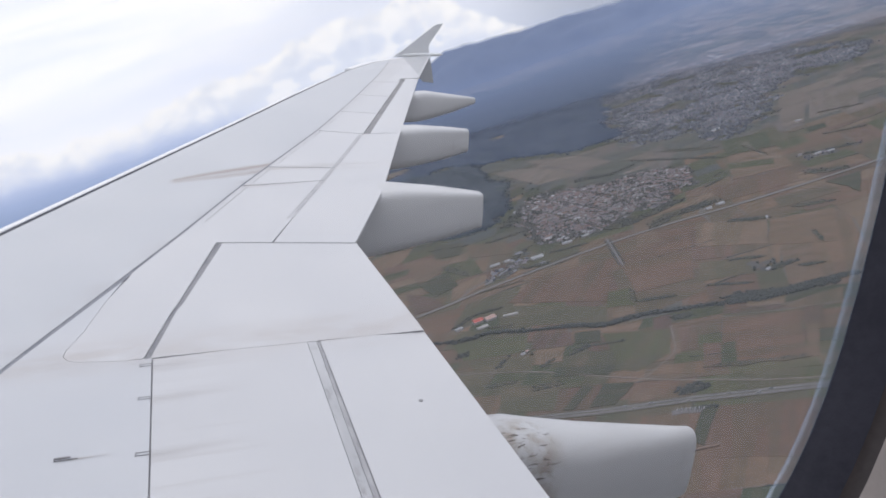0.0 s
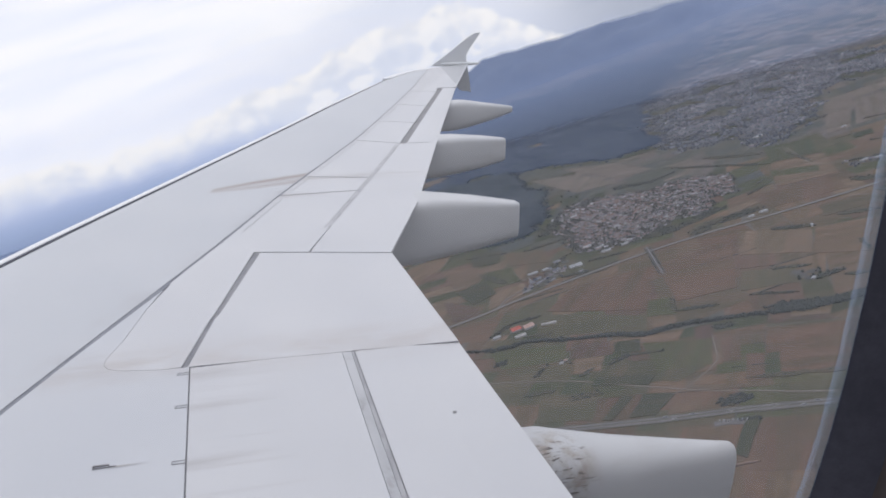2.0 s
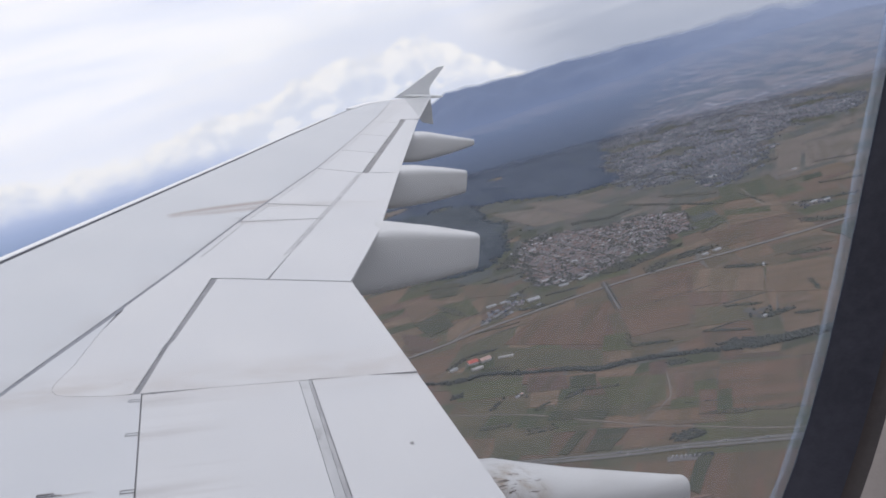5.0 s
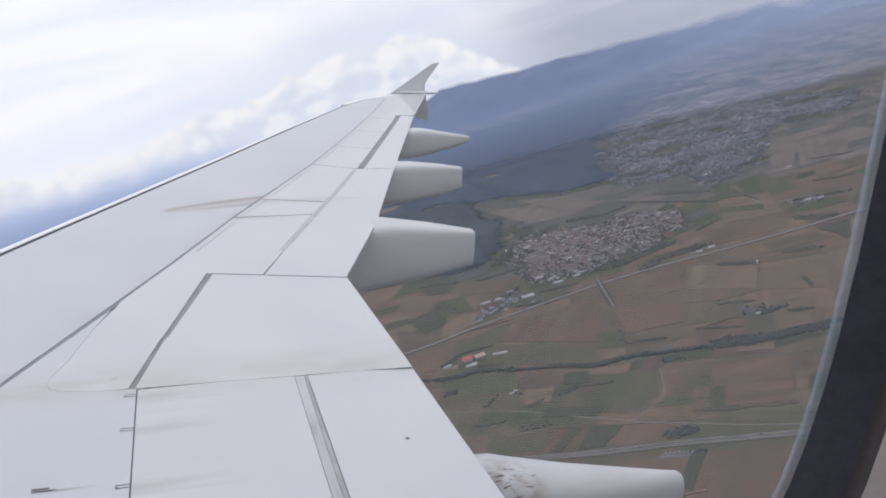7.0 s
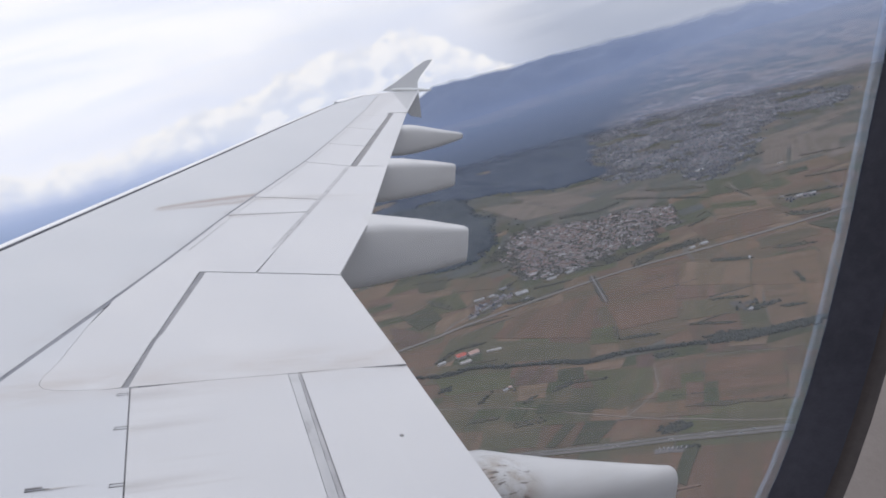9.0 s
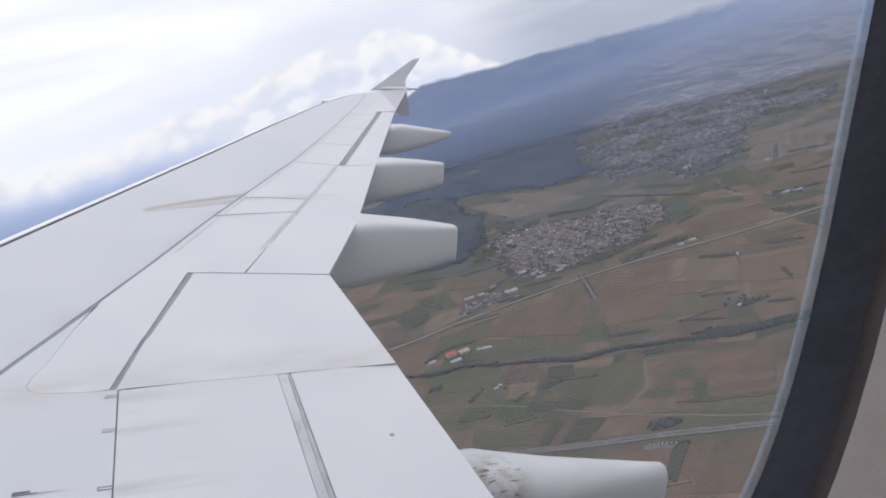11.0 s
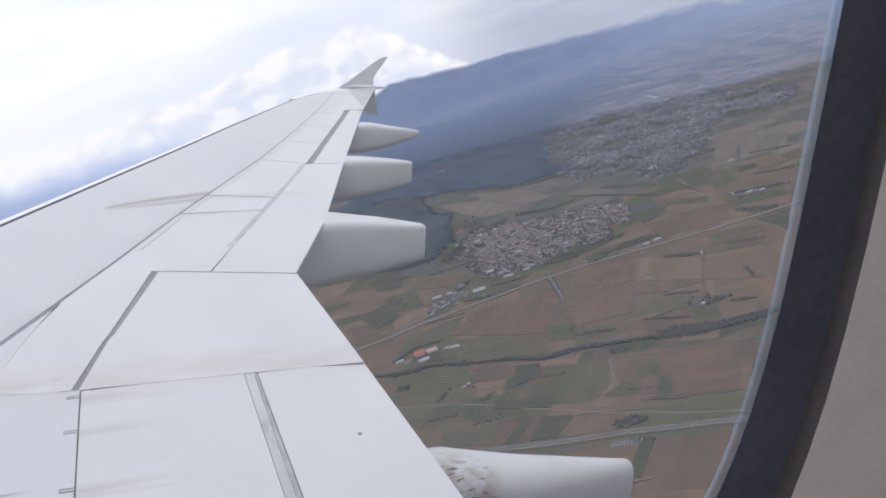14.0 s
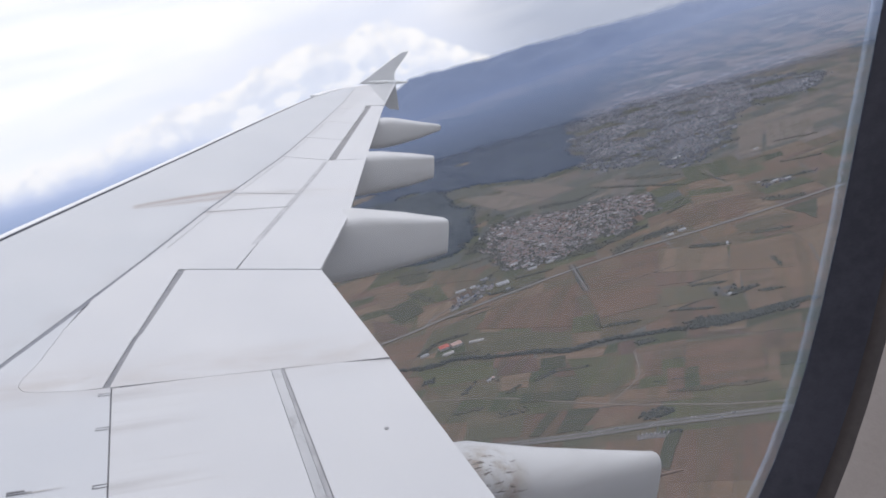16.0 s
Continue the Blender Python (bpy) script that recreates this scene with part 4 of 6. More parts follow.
grid = [[bm.verts.new((x, CY + CR * math.cos(a), CZ + CR * math.sin(a))) for a in angs] for x in xs_]
for i in range(len(xs_) - 1):
    for k in range(len(angs) - 1):
        if abs((xs_[i] + xs_[i + 1]) / 2 - WX) < 0.4 and abs(math.degrees((angs[k] + angs[k + 1]) / 2)) < BAY:
            continue
        bm.faces.new((grid[i][k], grid[i + 1][k], grid[i + 1][k + 1], grid[i][k + 1]))
rim, hole, deep = [], [], []
HB = CR * math.sin(radians(BAY))
for i in range(64):
    a = 2 * math.pi * i / 64
    k = 1 / max(abs(math.cos(a)) / 0.5, abs(math.sin(a)) / HB)
    x, z = WX + k * math.cos(a), WZ + k * math.sin(a)
    rim.append(bm.verts.new((x, CY + math.sqrt(CR * CR - (z - CZ) ** 2), z)))
hole = [bm.verts.new(p) for p in oval(0.205, 0.075)]
deep = [bm.verts.new(p) for p in oval(0.171, 0.012)]
for r0, r1 in ((rim, hole), (hole, deep)):
    for i in range(64):
        j = (i + 1) % 64
        bm.faces.new((r0[i], r0[j], r1[j], r1[i]))
solo("fuselage", bm, FAIR, "white painted airliner body beside the wing root", "fuselage", AIR, kind="structure", smooth=True)

# ---------------------------------------------------------------- landscape
bm = bmesh.new()
R = 4900.0
bm.faces.new([bm.verts.new((R * math.cos(a), R * math.sin(a), 0.0)) for a in [2 * math.pi * i / 96 for i in range(96)]])
ground = solo("ground", bm, SOIL, "wide brown and green farmland plain", "ground", kind="structure")

STREAM = [(-420, 985), (-200, 850), (-47, 744), (-3, 735), (34, 709), (76, 685), (98, 667), (134, 664), (177, 643), (228, 622), (282, 612), (420, 575), (640, 500)]
ROAD = [(-700, 800), (-300, 830), (-76, 858), (5, 883), (126, 911), (221, 922), (337, 916), (473, 920), (800, 950), (1300, 1080)]
TOWN_NEAR = [(87, 1240), (118, 1315), (177, 1340), (257, 1262), (334, 1262), (367, 1200), (364, 1150), (298, 1050), (205, 1002), (158, 975), (83, 999), (75, 1081)]
TOWN_FAR = [(404, 1903), (366, 1660), (376, 1552), (428, 1428), (469, 1341), (529, 1318), (622, 1465), (771, 1748), (934, 1712), (1120, 1986), (1100, 2300), (1000, 2560), (822, 2769), (690, 2780), (563, 2549)]
WOOD_FAR = [(-700, 2700), (620, 2750), (520, 2380), (432, 1935), (392, 1668), (273, 1700), (175, 1868), (58, 1935), (-60, 2010), (-400, 2250)]
WOOD_NEAR = [(-420, 2150), (-100, 2060), (50, 1990), (72, 1700), (112, 1480), (118, 1380), (92, 1262), (30, 1195), (-31, 1235), (-120, 1330), (-300, 1700)]


def line_y(points, x):
    for (x0, y0), (x1, y1) in zip(points, points[1:]):
        if x <= x1:
            break
    return y0 + (y1 - y0) * (x - x0) / (x1 - x0)


def inside(p, poly):
    x, y = p
    hit = False
    for (x0, y0), (x1, y1) in zip(poly, poly[1:] + poly[:1]):
        if (y0 > y) != (y1 > y) and x < x0 + (x1 - x0) * (y - y0) / (y1 - y0):
            hit = not hit
    return hit


def away(x, y, poly):
    """Distance from a point to the outline of a polygon."""
    best = 1e9
    for (x0, y0), (x1, y1) in zip(poly, poly[1:] + poly[:1]):
        t = ((x - x0) * (x1 - x0) + (y - y0) * (y1 - y0)) / ((x1 - x0) ** 2 + (y1 - y0) ** 2)
        t = max(0.0, min(1.0, t))
        best = min(best, math.hypot(x0 + t * (x1 - x0) - x, y0 + t * (y1 - y0) - y))
    return best


def curve(points, n=8):
    """Catmull-Rom through the points."""
    out = []
    for i in range(len(points) - 1):
        p = [Vector(points[max(0, min(len(points) - 1, i + k))]) for k in (-1, 0, 1, 2)]
        for s in range(n):
            t = s / n
            out.append(tuple(0.5 * (2 * p[1] + (p[2] - p[0]) * t + (2 * p[0] - 5 * p[1] + 4 * p[2] - p[3]) * t * t + (3 * p[1] - 3 * p[2] - p[0] + p[3]) * t ** 3)))
    return out + [tuple(points[-1])]


def raw_mesh(name, v, f, mat, parent=None, label="", category="", kind="stuff"):
    me = bpy.data.meshes.new(name)
    me.from_pydata(v, [], f)
    me.materials.append(mat)
    ob = new(name, me)
    ob.parent = parent
    return tagged(ob, label, category, kind=kind)


# ---------------------------------------------------------------- fields
def parcels(x0, y0, x1, y1, small, rng, out):
    w, h = x1 - x0, y1 - y0
    if w * h < small * rng.uniform(0.5, 3.0) or min(w, h) < 9:
        out.append((x0, y0, x1, y1))
        return
    k = rng.uniform(0.3, 0.7)
    if (w > h) == (rng.random() < 0.8):
        parcels(x0, y0, x0 + k * w, y1, small, rng, out)
        parcels(x0 + k * w, y0, x1, y1, small, rng, out)
    else:
        parcels(x0, y0, x1, y0 + k * h, small, rng, out)
        parcels(x0, y0 + k * h, x1, y1, small, rng, out)


def bend(x, y):
    """Old field bounds are never quite straight."""
    return (x + 16 * noise.noise((x * .006, y * .006, 21)) + 4 * noise.noise((x * .02, y * .02, 22)), y + 20 * noise.noise((x * .006, y * .006, 23)) + 5 * noise.noise((x * .02, y * .02, 24)))


def field_prism(bm, quad, z):
    up = [bm.verts.new((x, y, z)) for x, y in quad]
    dn = [bm.verts.new((x, y, 0.0)) for x, y in quad]
    bm.faces.new(up)
    for i in range(len(quad)):
        j = (i + 1) % len(quad)
        bm.faces.new((up[i], dn[i], dn[j], up[j]))


def land_use(x, y, rng):
    """What grows where: meadows by the stream, ploughland on the plain, mixed strips towards the woods."""
    s = line_y(STREAM, x)
    if inside((x, y), TOWN_FAR) or (y > 1100 and min(away(x, y, WOOD_NEAR), away(x, y, WOOD_FAR)) < 70 + 60 * noise.noise((x * .01, y * .01, 3))) or away(x, y, TOWN_NEAR) < 25:
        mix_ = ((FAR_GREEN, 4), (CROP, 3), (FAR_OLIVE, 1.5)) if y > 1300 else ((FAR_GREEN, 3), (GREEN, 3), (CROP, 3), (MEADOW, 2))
    elif y < 470:
        mix_ = ((BROWN, 4), (TAN, 4), (GREEN, 2), (CROP, 1), (RUST, 1))
    elif y < s:
        mix_ = ((MEADOW, 5), (GREEN, 2.6), (OLIVE, 2), (BROWN, 1.4), (TAN, 1.8), (CROP, 1.2), (RUST, 1.2))
    elif y < line_y(ROAD, x):
        mix_ = ((BROWN, 5), (TAN, 4), (RUST, 2), (OLIVE, 1.5), (MEADOW, 1.2), (GREEN, .8))
    elif x < 120:
        mix_ = ((TAN, 4), (MEADOW, 3), (GREEN, 2), (OLIVE, 3), (RUST, 2), (CROP, 1.2))
    elif y < 1250:
        mix_ = ((BROWN, 3), (TAN, 5), (OLIVE, 3), (RUST, 1.5), (MEADOW, 1.5), (GREEN, .7))
    else:
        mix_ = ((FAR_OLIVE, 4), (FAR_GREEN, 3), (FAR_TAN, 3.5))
    return rng.choices([m for m, _ in mix_], [w for _, w in mix_])[0]


rng = random.Random(11)
C24, S24 = math.cos(radians(-24)), math.sin(radians(-24))
joined = {m: bmesh.new() for m in (BROWN, TAN, RUST, GREEN, MEADOW, OLIVE, CROP, FAR_TAN, FAR_OLIVE, FAR_GREEN)}
near_lots, far_lots = [], []
parcels(-420, 250, 420, 1010, 1300, rng, near_lots)
parcels(-700, 560, 1600, 2600, 2400, rng, far_lots)
count = 0
for x0, y0, x1, y1 in near_lots:
    quad = [bend(x * C24 - y * S24 - 300, x * S24 + y * C24) for x, y in ((x0 + .04, y0 + .04), (x1 - .04, y0 + .04), (x1 - .04, y1 - .04), (x0 + .04, y1 - .04))]
    mx, my = sum(p[0] for p in quad) / 4, sum(p[1] for p in quad) / 4
    if my > line_y(STREAM, mx) or my < 300:
        continue
    use = land_use(mx, my, rng)
    if count < 220 and -120 < mx < 300:
        b2 = bmesh.new()
        field_prism(b2, quad, 0.30 + rng.uniform(0, .12))
        part("field", b2, use, ground)
        count += 1
    else:
        field_prism(joined[use], quad, 0.30 + rng.uniform(0, .12))
far_edge = lambda x, y: bend(x + 0.25 * (y - 900), y + 0.06 * x)
for x0, y0, x1, y1 in far_lots:
    quad = [far_edge(*p) for p in ((x0 + .04, y0 + .04), (x1 - .04, y0 + .04), (x1 - .04, y1 - .04), (x0 + .04, y1 - .04))]
    mx, my = sum(p[0] for p in quad) / 4, sum(p[1] for p in quad) / 4
    if my < line_y(STREAM, mx) - 10:
        continue
    field_prism(joined[land_use(mx, my, rng)], quad, 0.12 + rng.uniform(0, .12))
for mat, words in ((BROWN, "brown ploughed fields"), (TAN, "pale tan stubble fields"), (RUST, "reddish bare fields"), (GREEN, "green crop fields"), (MEADOW, "dull green meadows"), (OLIVE, "olive fallow fields"), (CROP, "dark green maize fields"), (FAR_TAN, "hazy pale stubble fields"), (FAR_OLIVE, "hazy olive fallow fields"), (FAR_GREEN, "hazy green meadows")):
    solo("fields", joined[mat], mat, "patchwork of " + words + " on the plain", "fields", kind="stuff")


def field_at(mat, *corners):
    """A single large field on top of the patchwork, its bounds a little uneven."""
    pts = []
    for (xa, ya), (xb, yb) in zip(corners, corners[1:] + corners[:1]):
        for q in range(4):
            x, y = xa + (xb - xa) * q / 4, ya + (yb - ya) * q / 4
            pts.append((x + 1.6 * noise.noise((x * .06, y * .06, 1)), y + 2.2 * noise.noise((x * .06, y * .06, 2))))
    b = bmesh.new()
    far = sum(y for _, y in corners) / 4 > 1250
    # far fields swap to the haze-tinted copies
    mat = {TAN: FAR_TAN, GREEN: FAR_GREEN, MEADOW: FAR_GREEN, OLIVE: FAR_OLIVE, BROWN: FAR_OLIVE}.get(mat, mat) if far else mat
    tall = 0.75 if mat is CROP else 0.48 + 0.05 * noise.noise((pts[0][0], pts[0][1], 3))
    field_prism(b, pts, tall)
    part("field", b, mat, ground)


field_at(BROWN, (178, 608), (233, 579), (199, 501), (154, 526))
field_at(OLIVE, (225, 597), (277, 598), (263, 571), (235, 581))
field_at(RUST, (236, 579), (250, 575), (236, 545), (224, 551))
field_at(TAN, (223, 549), (230, 545), (207, 497), (199, 500))
field_at(GREEN, (164, 561), (172, 557), (159, 522), (149, 526))
field_at(RUST, (152, 570), (163, 564), (147, 521), (137, 526))
field_at(RUST, (147, 614), (161, 609), (146, 563), (133, 568))
field_at(GREEN, (129, 567), (147, 557), (142, 542), (122, 551))
field_at(TAN, (114, 556), (141, 540), (135, 523), (103, 544))
field_at(RUST, (136, 649), (151, 647), (143, 618), (129, 622))
field_at(GREEN, (90, 649), (141, 617), (126, 570), (87, 585))
field_at(MEADOW, (61, 634), (122, 569), (96, 557), (44, 608))
field_at(RUST, (35, 694), (67, 675), (63, 643), (28, 662))
field_at(TAN, (33, 658), (56, 645), (48, 617), (26, 628))
field_at(CROP, (70, 670), (91, 659), (86, 633), (65, 643))
field_at(GREEN, (-41, 735), (30, 700), (24, 659), (-33, 683))
field_at(MEADOW, (-29, 677), (24, 654), (23, 617), (-25, 650))
field_at(CROP, (41, 606), (85, 579), (76, 566), (36, 592))
field_at(BROWN, (25, 810), (64, 871), (154, 856), (114, 726))
field_at(BROWN, (156, 853), (240, 845), (197, 715), (143, 725))
field_at(TAN, (263, 893), (315, 819), (284, 749), (232, 807))
field_at(TAN, (319, 821), (379, 797), (328, 699), (284, 744))
field_at(GREEN, (121, 751), (145, 743), (134, 693), (109, 709))
field_at(TAN, (113, 702), (131, 690), (126, 666), (107, 677))
field_at(MEADOW, (15, 811), (110, 712), (100, 672), (8, 742))
field_at(MEADOW, (216, 755), (256, 724), (243, 683), (197, 703))
field_at(RUST, (230, 803), (258, 777), (246, 745), (217, 764))
field_at(BROWN, (78, 487), (116, 475), (92, 422), (60, 440))
field_at(BROWN, (126, 471), (181, 447), (143, 393), (97, 419))
field_at(CROP, (117, 476), (125, 472), (101, 431), (97, 440))
field_at(TAN, (85, 529), (102, 522), (98, 505), (75, 510))
field_at(MEADOW, (-5, 606), (38, 574), (26, 534), (-14, 556))
field_at(BROWN, (41, 524), (58, 558), (67, 554), (47, 523))
field_at(TAN, (-94, 1135), (-42, 1109), (-31, 1030), (-72, 992))
field_at(GREEN, (-49, 1056), (4, 1041), (11, 960), (-31, 961))
field_at(CROP, (-75, 995), (-34, 1009), (-22, 935), (-53, 916))
field_at(RUST, (-92, 971), (-54, 912), (-41, 863), (-79, 872))
field_at(CROP, (-48, 1192), (-2, 1157), (-11, 1086), (-49, 1103))
field_at(TAN, (-29, 942), (12, 948), (15, 903), (-36, 876))
field_at(OLIVE, (0, 1131), (55, 1084), (54, 1008), (3, 1049))
field_at(TAN, (103, 1730), (191, 1634), (230, 1410), (159, 1431))
field_at(TAN, (179, 1767), (274, 1622), (302, 1435), (239, 1440))
field_at(GREEN, (128, 1820), (172, 1783), (164, 1656), (122, 1690))
field_at(MEADOW, (242, 1417), (320, 1429), (334, 1329), (254, 1290))
field_at(TAN, (-177, 2378), (-76, 2291), (-31, 2136), (-110, 2089))
field_at(GREEN, (459, 1317), (523, 1282), (482, 1162), (422, 1194))
field_at(TAN, (417, 1182), (481, 1149), (440, 1019), (366, 1038))
field_at(BROWN, (329, 1034), (428, 1003), (410, 935), (319, 948))
field_at(GREEN, (399, 1140), (445, 1089), (432, 1053), (387, 1101))
field_at(TAN, (698, 1617), (737, 1575), (578, 1267), (543, 1272))
field_at(TAN, (712, 1514), (779, 1460), (672, 1272), (593, 1277))
field_at(CROP, (559, 1218), (586, 1216), (571, 1178), (544, 1184))
field_at(CROP, (421, 897), (464, 899), (420, 824), (424, 857))
field_at(RUST, (361, 832), (388, 825), (380, 810), (355, 814))
field_at(OLIVE, (361, 899), (418, 894), (412, 846), (343, 852))
# two plantations beside the motorway
field_at(CROP, (53, 559), (61, 554), (39, 526), (32, 530))
field_at(CROP, (68, 552), (89, 540), (68, 515), (50, 522))

hv, hf, kv, kf = [], [], [], []


def hedge(xa, ya, xb, yb, big, gaps):
    L = math.hypot(xb - xa, yb - ya) + 1e-6
    nx_, ny_ = -(yb - ya) / L, (xb - xa) / L
    steps, last = max(2, int(L / 2.0)), -9
    for q in range(steps + 1):
        px, py = xa + (xb - xa) * q / steps, ya + (yb - ya) * q / steps
        if noise.noise((px * .035, py * .035, 13)) < gaps:
            continue
        h = big * (0.4 + 1.5 * abs(noise.noise((px * .21, py * .21, 1))))
        w = big * (0.4 + 1.6 * abs(noise.noise((px * .17, py * .17, 4))))
        k = len(hv)
        hv.extend([(px - nx_ * w, py - ny_ * w, 0.1), (px - nx_ * w * .6, py - ny_ * w * .6, h), (px + nx_ * w * .5, py + ny_ * w * .5, h * 1.1), (px + nx_ * w, py + ny_ * w, 0.1)])
        if k - 4 == last:
            hf.extend([(k - 4 + i, k - 3 + i, k + 1 + i, k + i) for i in range(3)])
        last = k


def farm_track(pts, half):
    for i, (px, py) in enumerate(pts):
        (xa, ya), (xb, yb) = pts[max(0, i - 1)], pts[min(len(pts) - 1, i + 1)]
        L = math.hypot(xb - xa, yb - ya)
        nx_, ny_ = -(yb - ya) / L * half, (xb - xa) / L * half
        k = len(kv)
        kv.extend([(px - nx_, py - ny_, 0.62), (px + nx_, py + ny_, 0.62)])
        if i:
            kf.append((k - 2, k - 1, k + 1, k))


for lots, edge, share in ((far_lots, far_edge, 0.27), (near_lots, lambda x, y: bend(x * C24 - y * S24 - 300, x * S24 + y * C24), 0.22)):
    for x0, y0, x1, y1 in lots:
        roll = rng.random()
        if roll > share:
            continue
        (xa, ya), (xb, yb) = [edge(*p) for p in ([(x0, y0), (x1, y0)] if rng.random() < 0.7 else [(x0, y0), (x0, y1)])]
        north = ya > line_y(STREAM, xa)
        if north != (lots is far_lots) or ya > 2300 or ya < 330 or any(inside(((xa + xb) / 2, (ya + yb) / 2), p) for p in (TOWN_NEAR, TOWN_FAR, WOOD_FAR, WOOD_NEAR)):
            continue
        if roll < share * 0.7:
            hedge(xa, ya, xb, yb, 0.9, 0.0)
        else:
            farm_track([(xa, ya), ((xa + xb) / 2, (ya + yb) / 2), (xb, yb)], 0.35)
farm_track(curve([(143, 622), (137, 596), (129, 571), (105, 548), (87, 538)], 5), 0.5)
farm_track(curve([(474, 1256), (459, 1180), (446, 1101), (477, 1062)], 5), 1.0)
farm_track(curve([(180, 609), (207, 597), (235, 582), (264, 570)], 4), 0.4)
farm_track(curve([(7, 660), (-6, 640), (-14, 631)], 4), 0.5)
MOTORWAY = curve([(-260, 640), (-90, 575), (-3, 536), (28, 523), (62, 509), (81, 502), (117, 490), (150, 476), (194, 458), (400, 372)])
MAIN_ROAD = curve(ROAD)
for line, side, big in ((MOTORWAY, 5.4, 0.55), (MAIN_ROAD, 4.6, 0.7)):
    for (xa, ya), (xb, yb) in zip(line, line[1:]):
        L = math.hypot(xb - xa, yb - ya)
        o = (-(yb - ya) / L * side, (xb - xa) / L * side)
        hedge(xa + o[0], ya + o[1], xb + o[0], yb + o[1], big, -0.1)
        hedge(xa - o[0], ya - o[1], xb - o[0], yb - o[1], big, 0.15)
for side in (-3.0, 3.0):
    hedge(167 + side, 938, 155 + side, 822, 1.3, -0.5)
raw_mesh("hedges", hv, hf, LEAVES, None, "dark hedgerows along the field edges", "hedge")
raw_mesh("farm_tracks", kv, kf, TRACK, None, "pale farm tracks along the field edges", "track")


def ribbon(points, width, z, mat, name, label, category, shift=0.0, kind="structure"):
    rows = []
    for i, p in enumerate(points):
        a, b = Vector(points[max(0, i - 1)]), Vector(points[min(len(points) - 1, i + 1)])
        d = (b - a).normalized()
        n = Vector((-d.y, d.x))
        c, n = Vector(p) + n * shift, n * width / 2
        rows.append([(c.x + n.x, c.y + n.y, z), (c.x - n.x, c.y - n.y, z), (c.x - n.x, c.y - n.y, -0.5), (c.x + n.x, c.y + n.y, -0.5)])
    return solo(name, loft(rows), mat, label, category, kind=kind)


ribbon(MAIN_ROAD, 10.0, 0.62, OLIVE, "road_verge", "grassy verge of the main road", "verge")
ribbon(MAIN_ROAD, 4.6, 0.72, ASPHALT, "road_1", "grey main road across the fields", "road")
ribbon(MOTORWAY, 10.0, 0.62, MEADOW, "road_verge", "grassy verge of the motorway", "verge")
ribbon(MOTORWAY, 3.0, 0.72, WORN_ASPHALT, "road_2", "grey motorway carriageway across the fields", "road", 2.1)
ribbon(MOTORWAY, 3.0, 0.72, WORN_ASPHALT, "road_3", "grey motorway carriageway across the fields", "road", -2.1)
ribbon(curve([(-160, 730), (-34, 651), (21, 614), (65, 571), (105, 533), (130, 514), (186, 474), (330, 400)]), 1.3, 0.66, TRACK, "road_4", "pale gravel farm track", "road")
ribbon([(167, 940), (164, 912), (161, 880), (155, 818)], 2.2, 0.95, WORN_ASPHALT, "road_5", "narrow lane crossing the main road between bushes", "road")
ribbon(curve([(-26, 872), (-10, 900), (14, 915), (40, 908)], 6), 2.0, 0.68, WORN_ASPHALT, "road_6", "slip road beside the works yards", "road")
ribbon(curve([(98, 484), (106, 482), (114, 478), (124, 474)], 4), 6.5, 0.68, WORN_ASPHALT, "road_7", "motorway rest area with parked lorries", "road", -4.0)


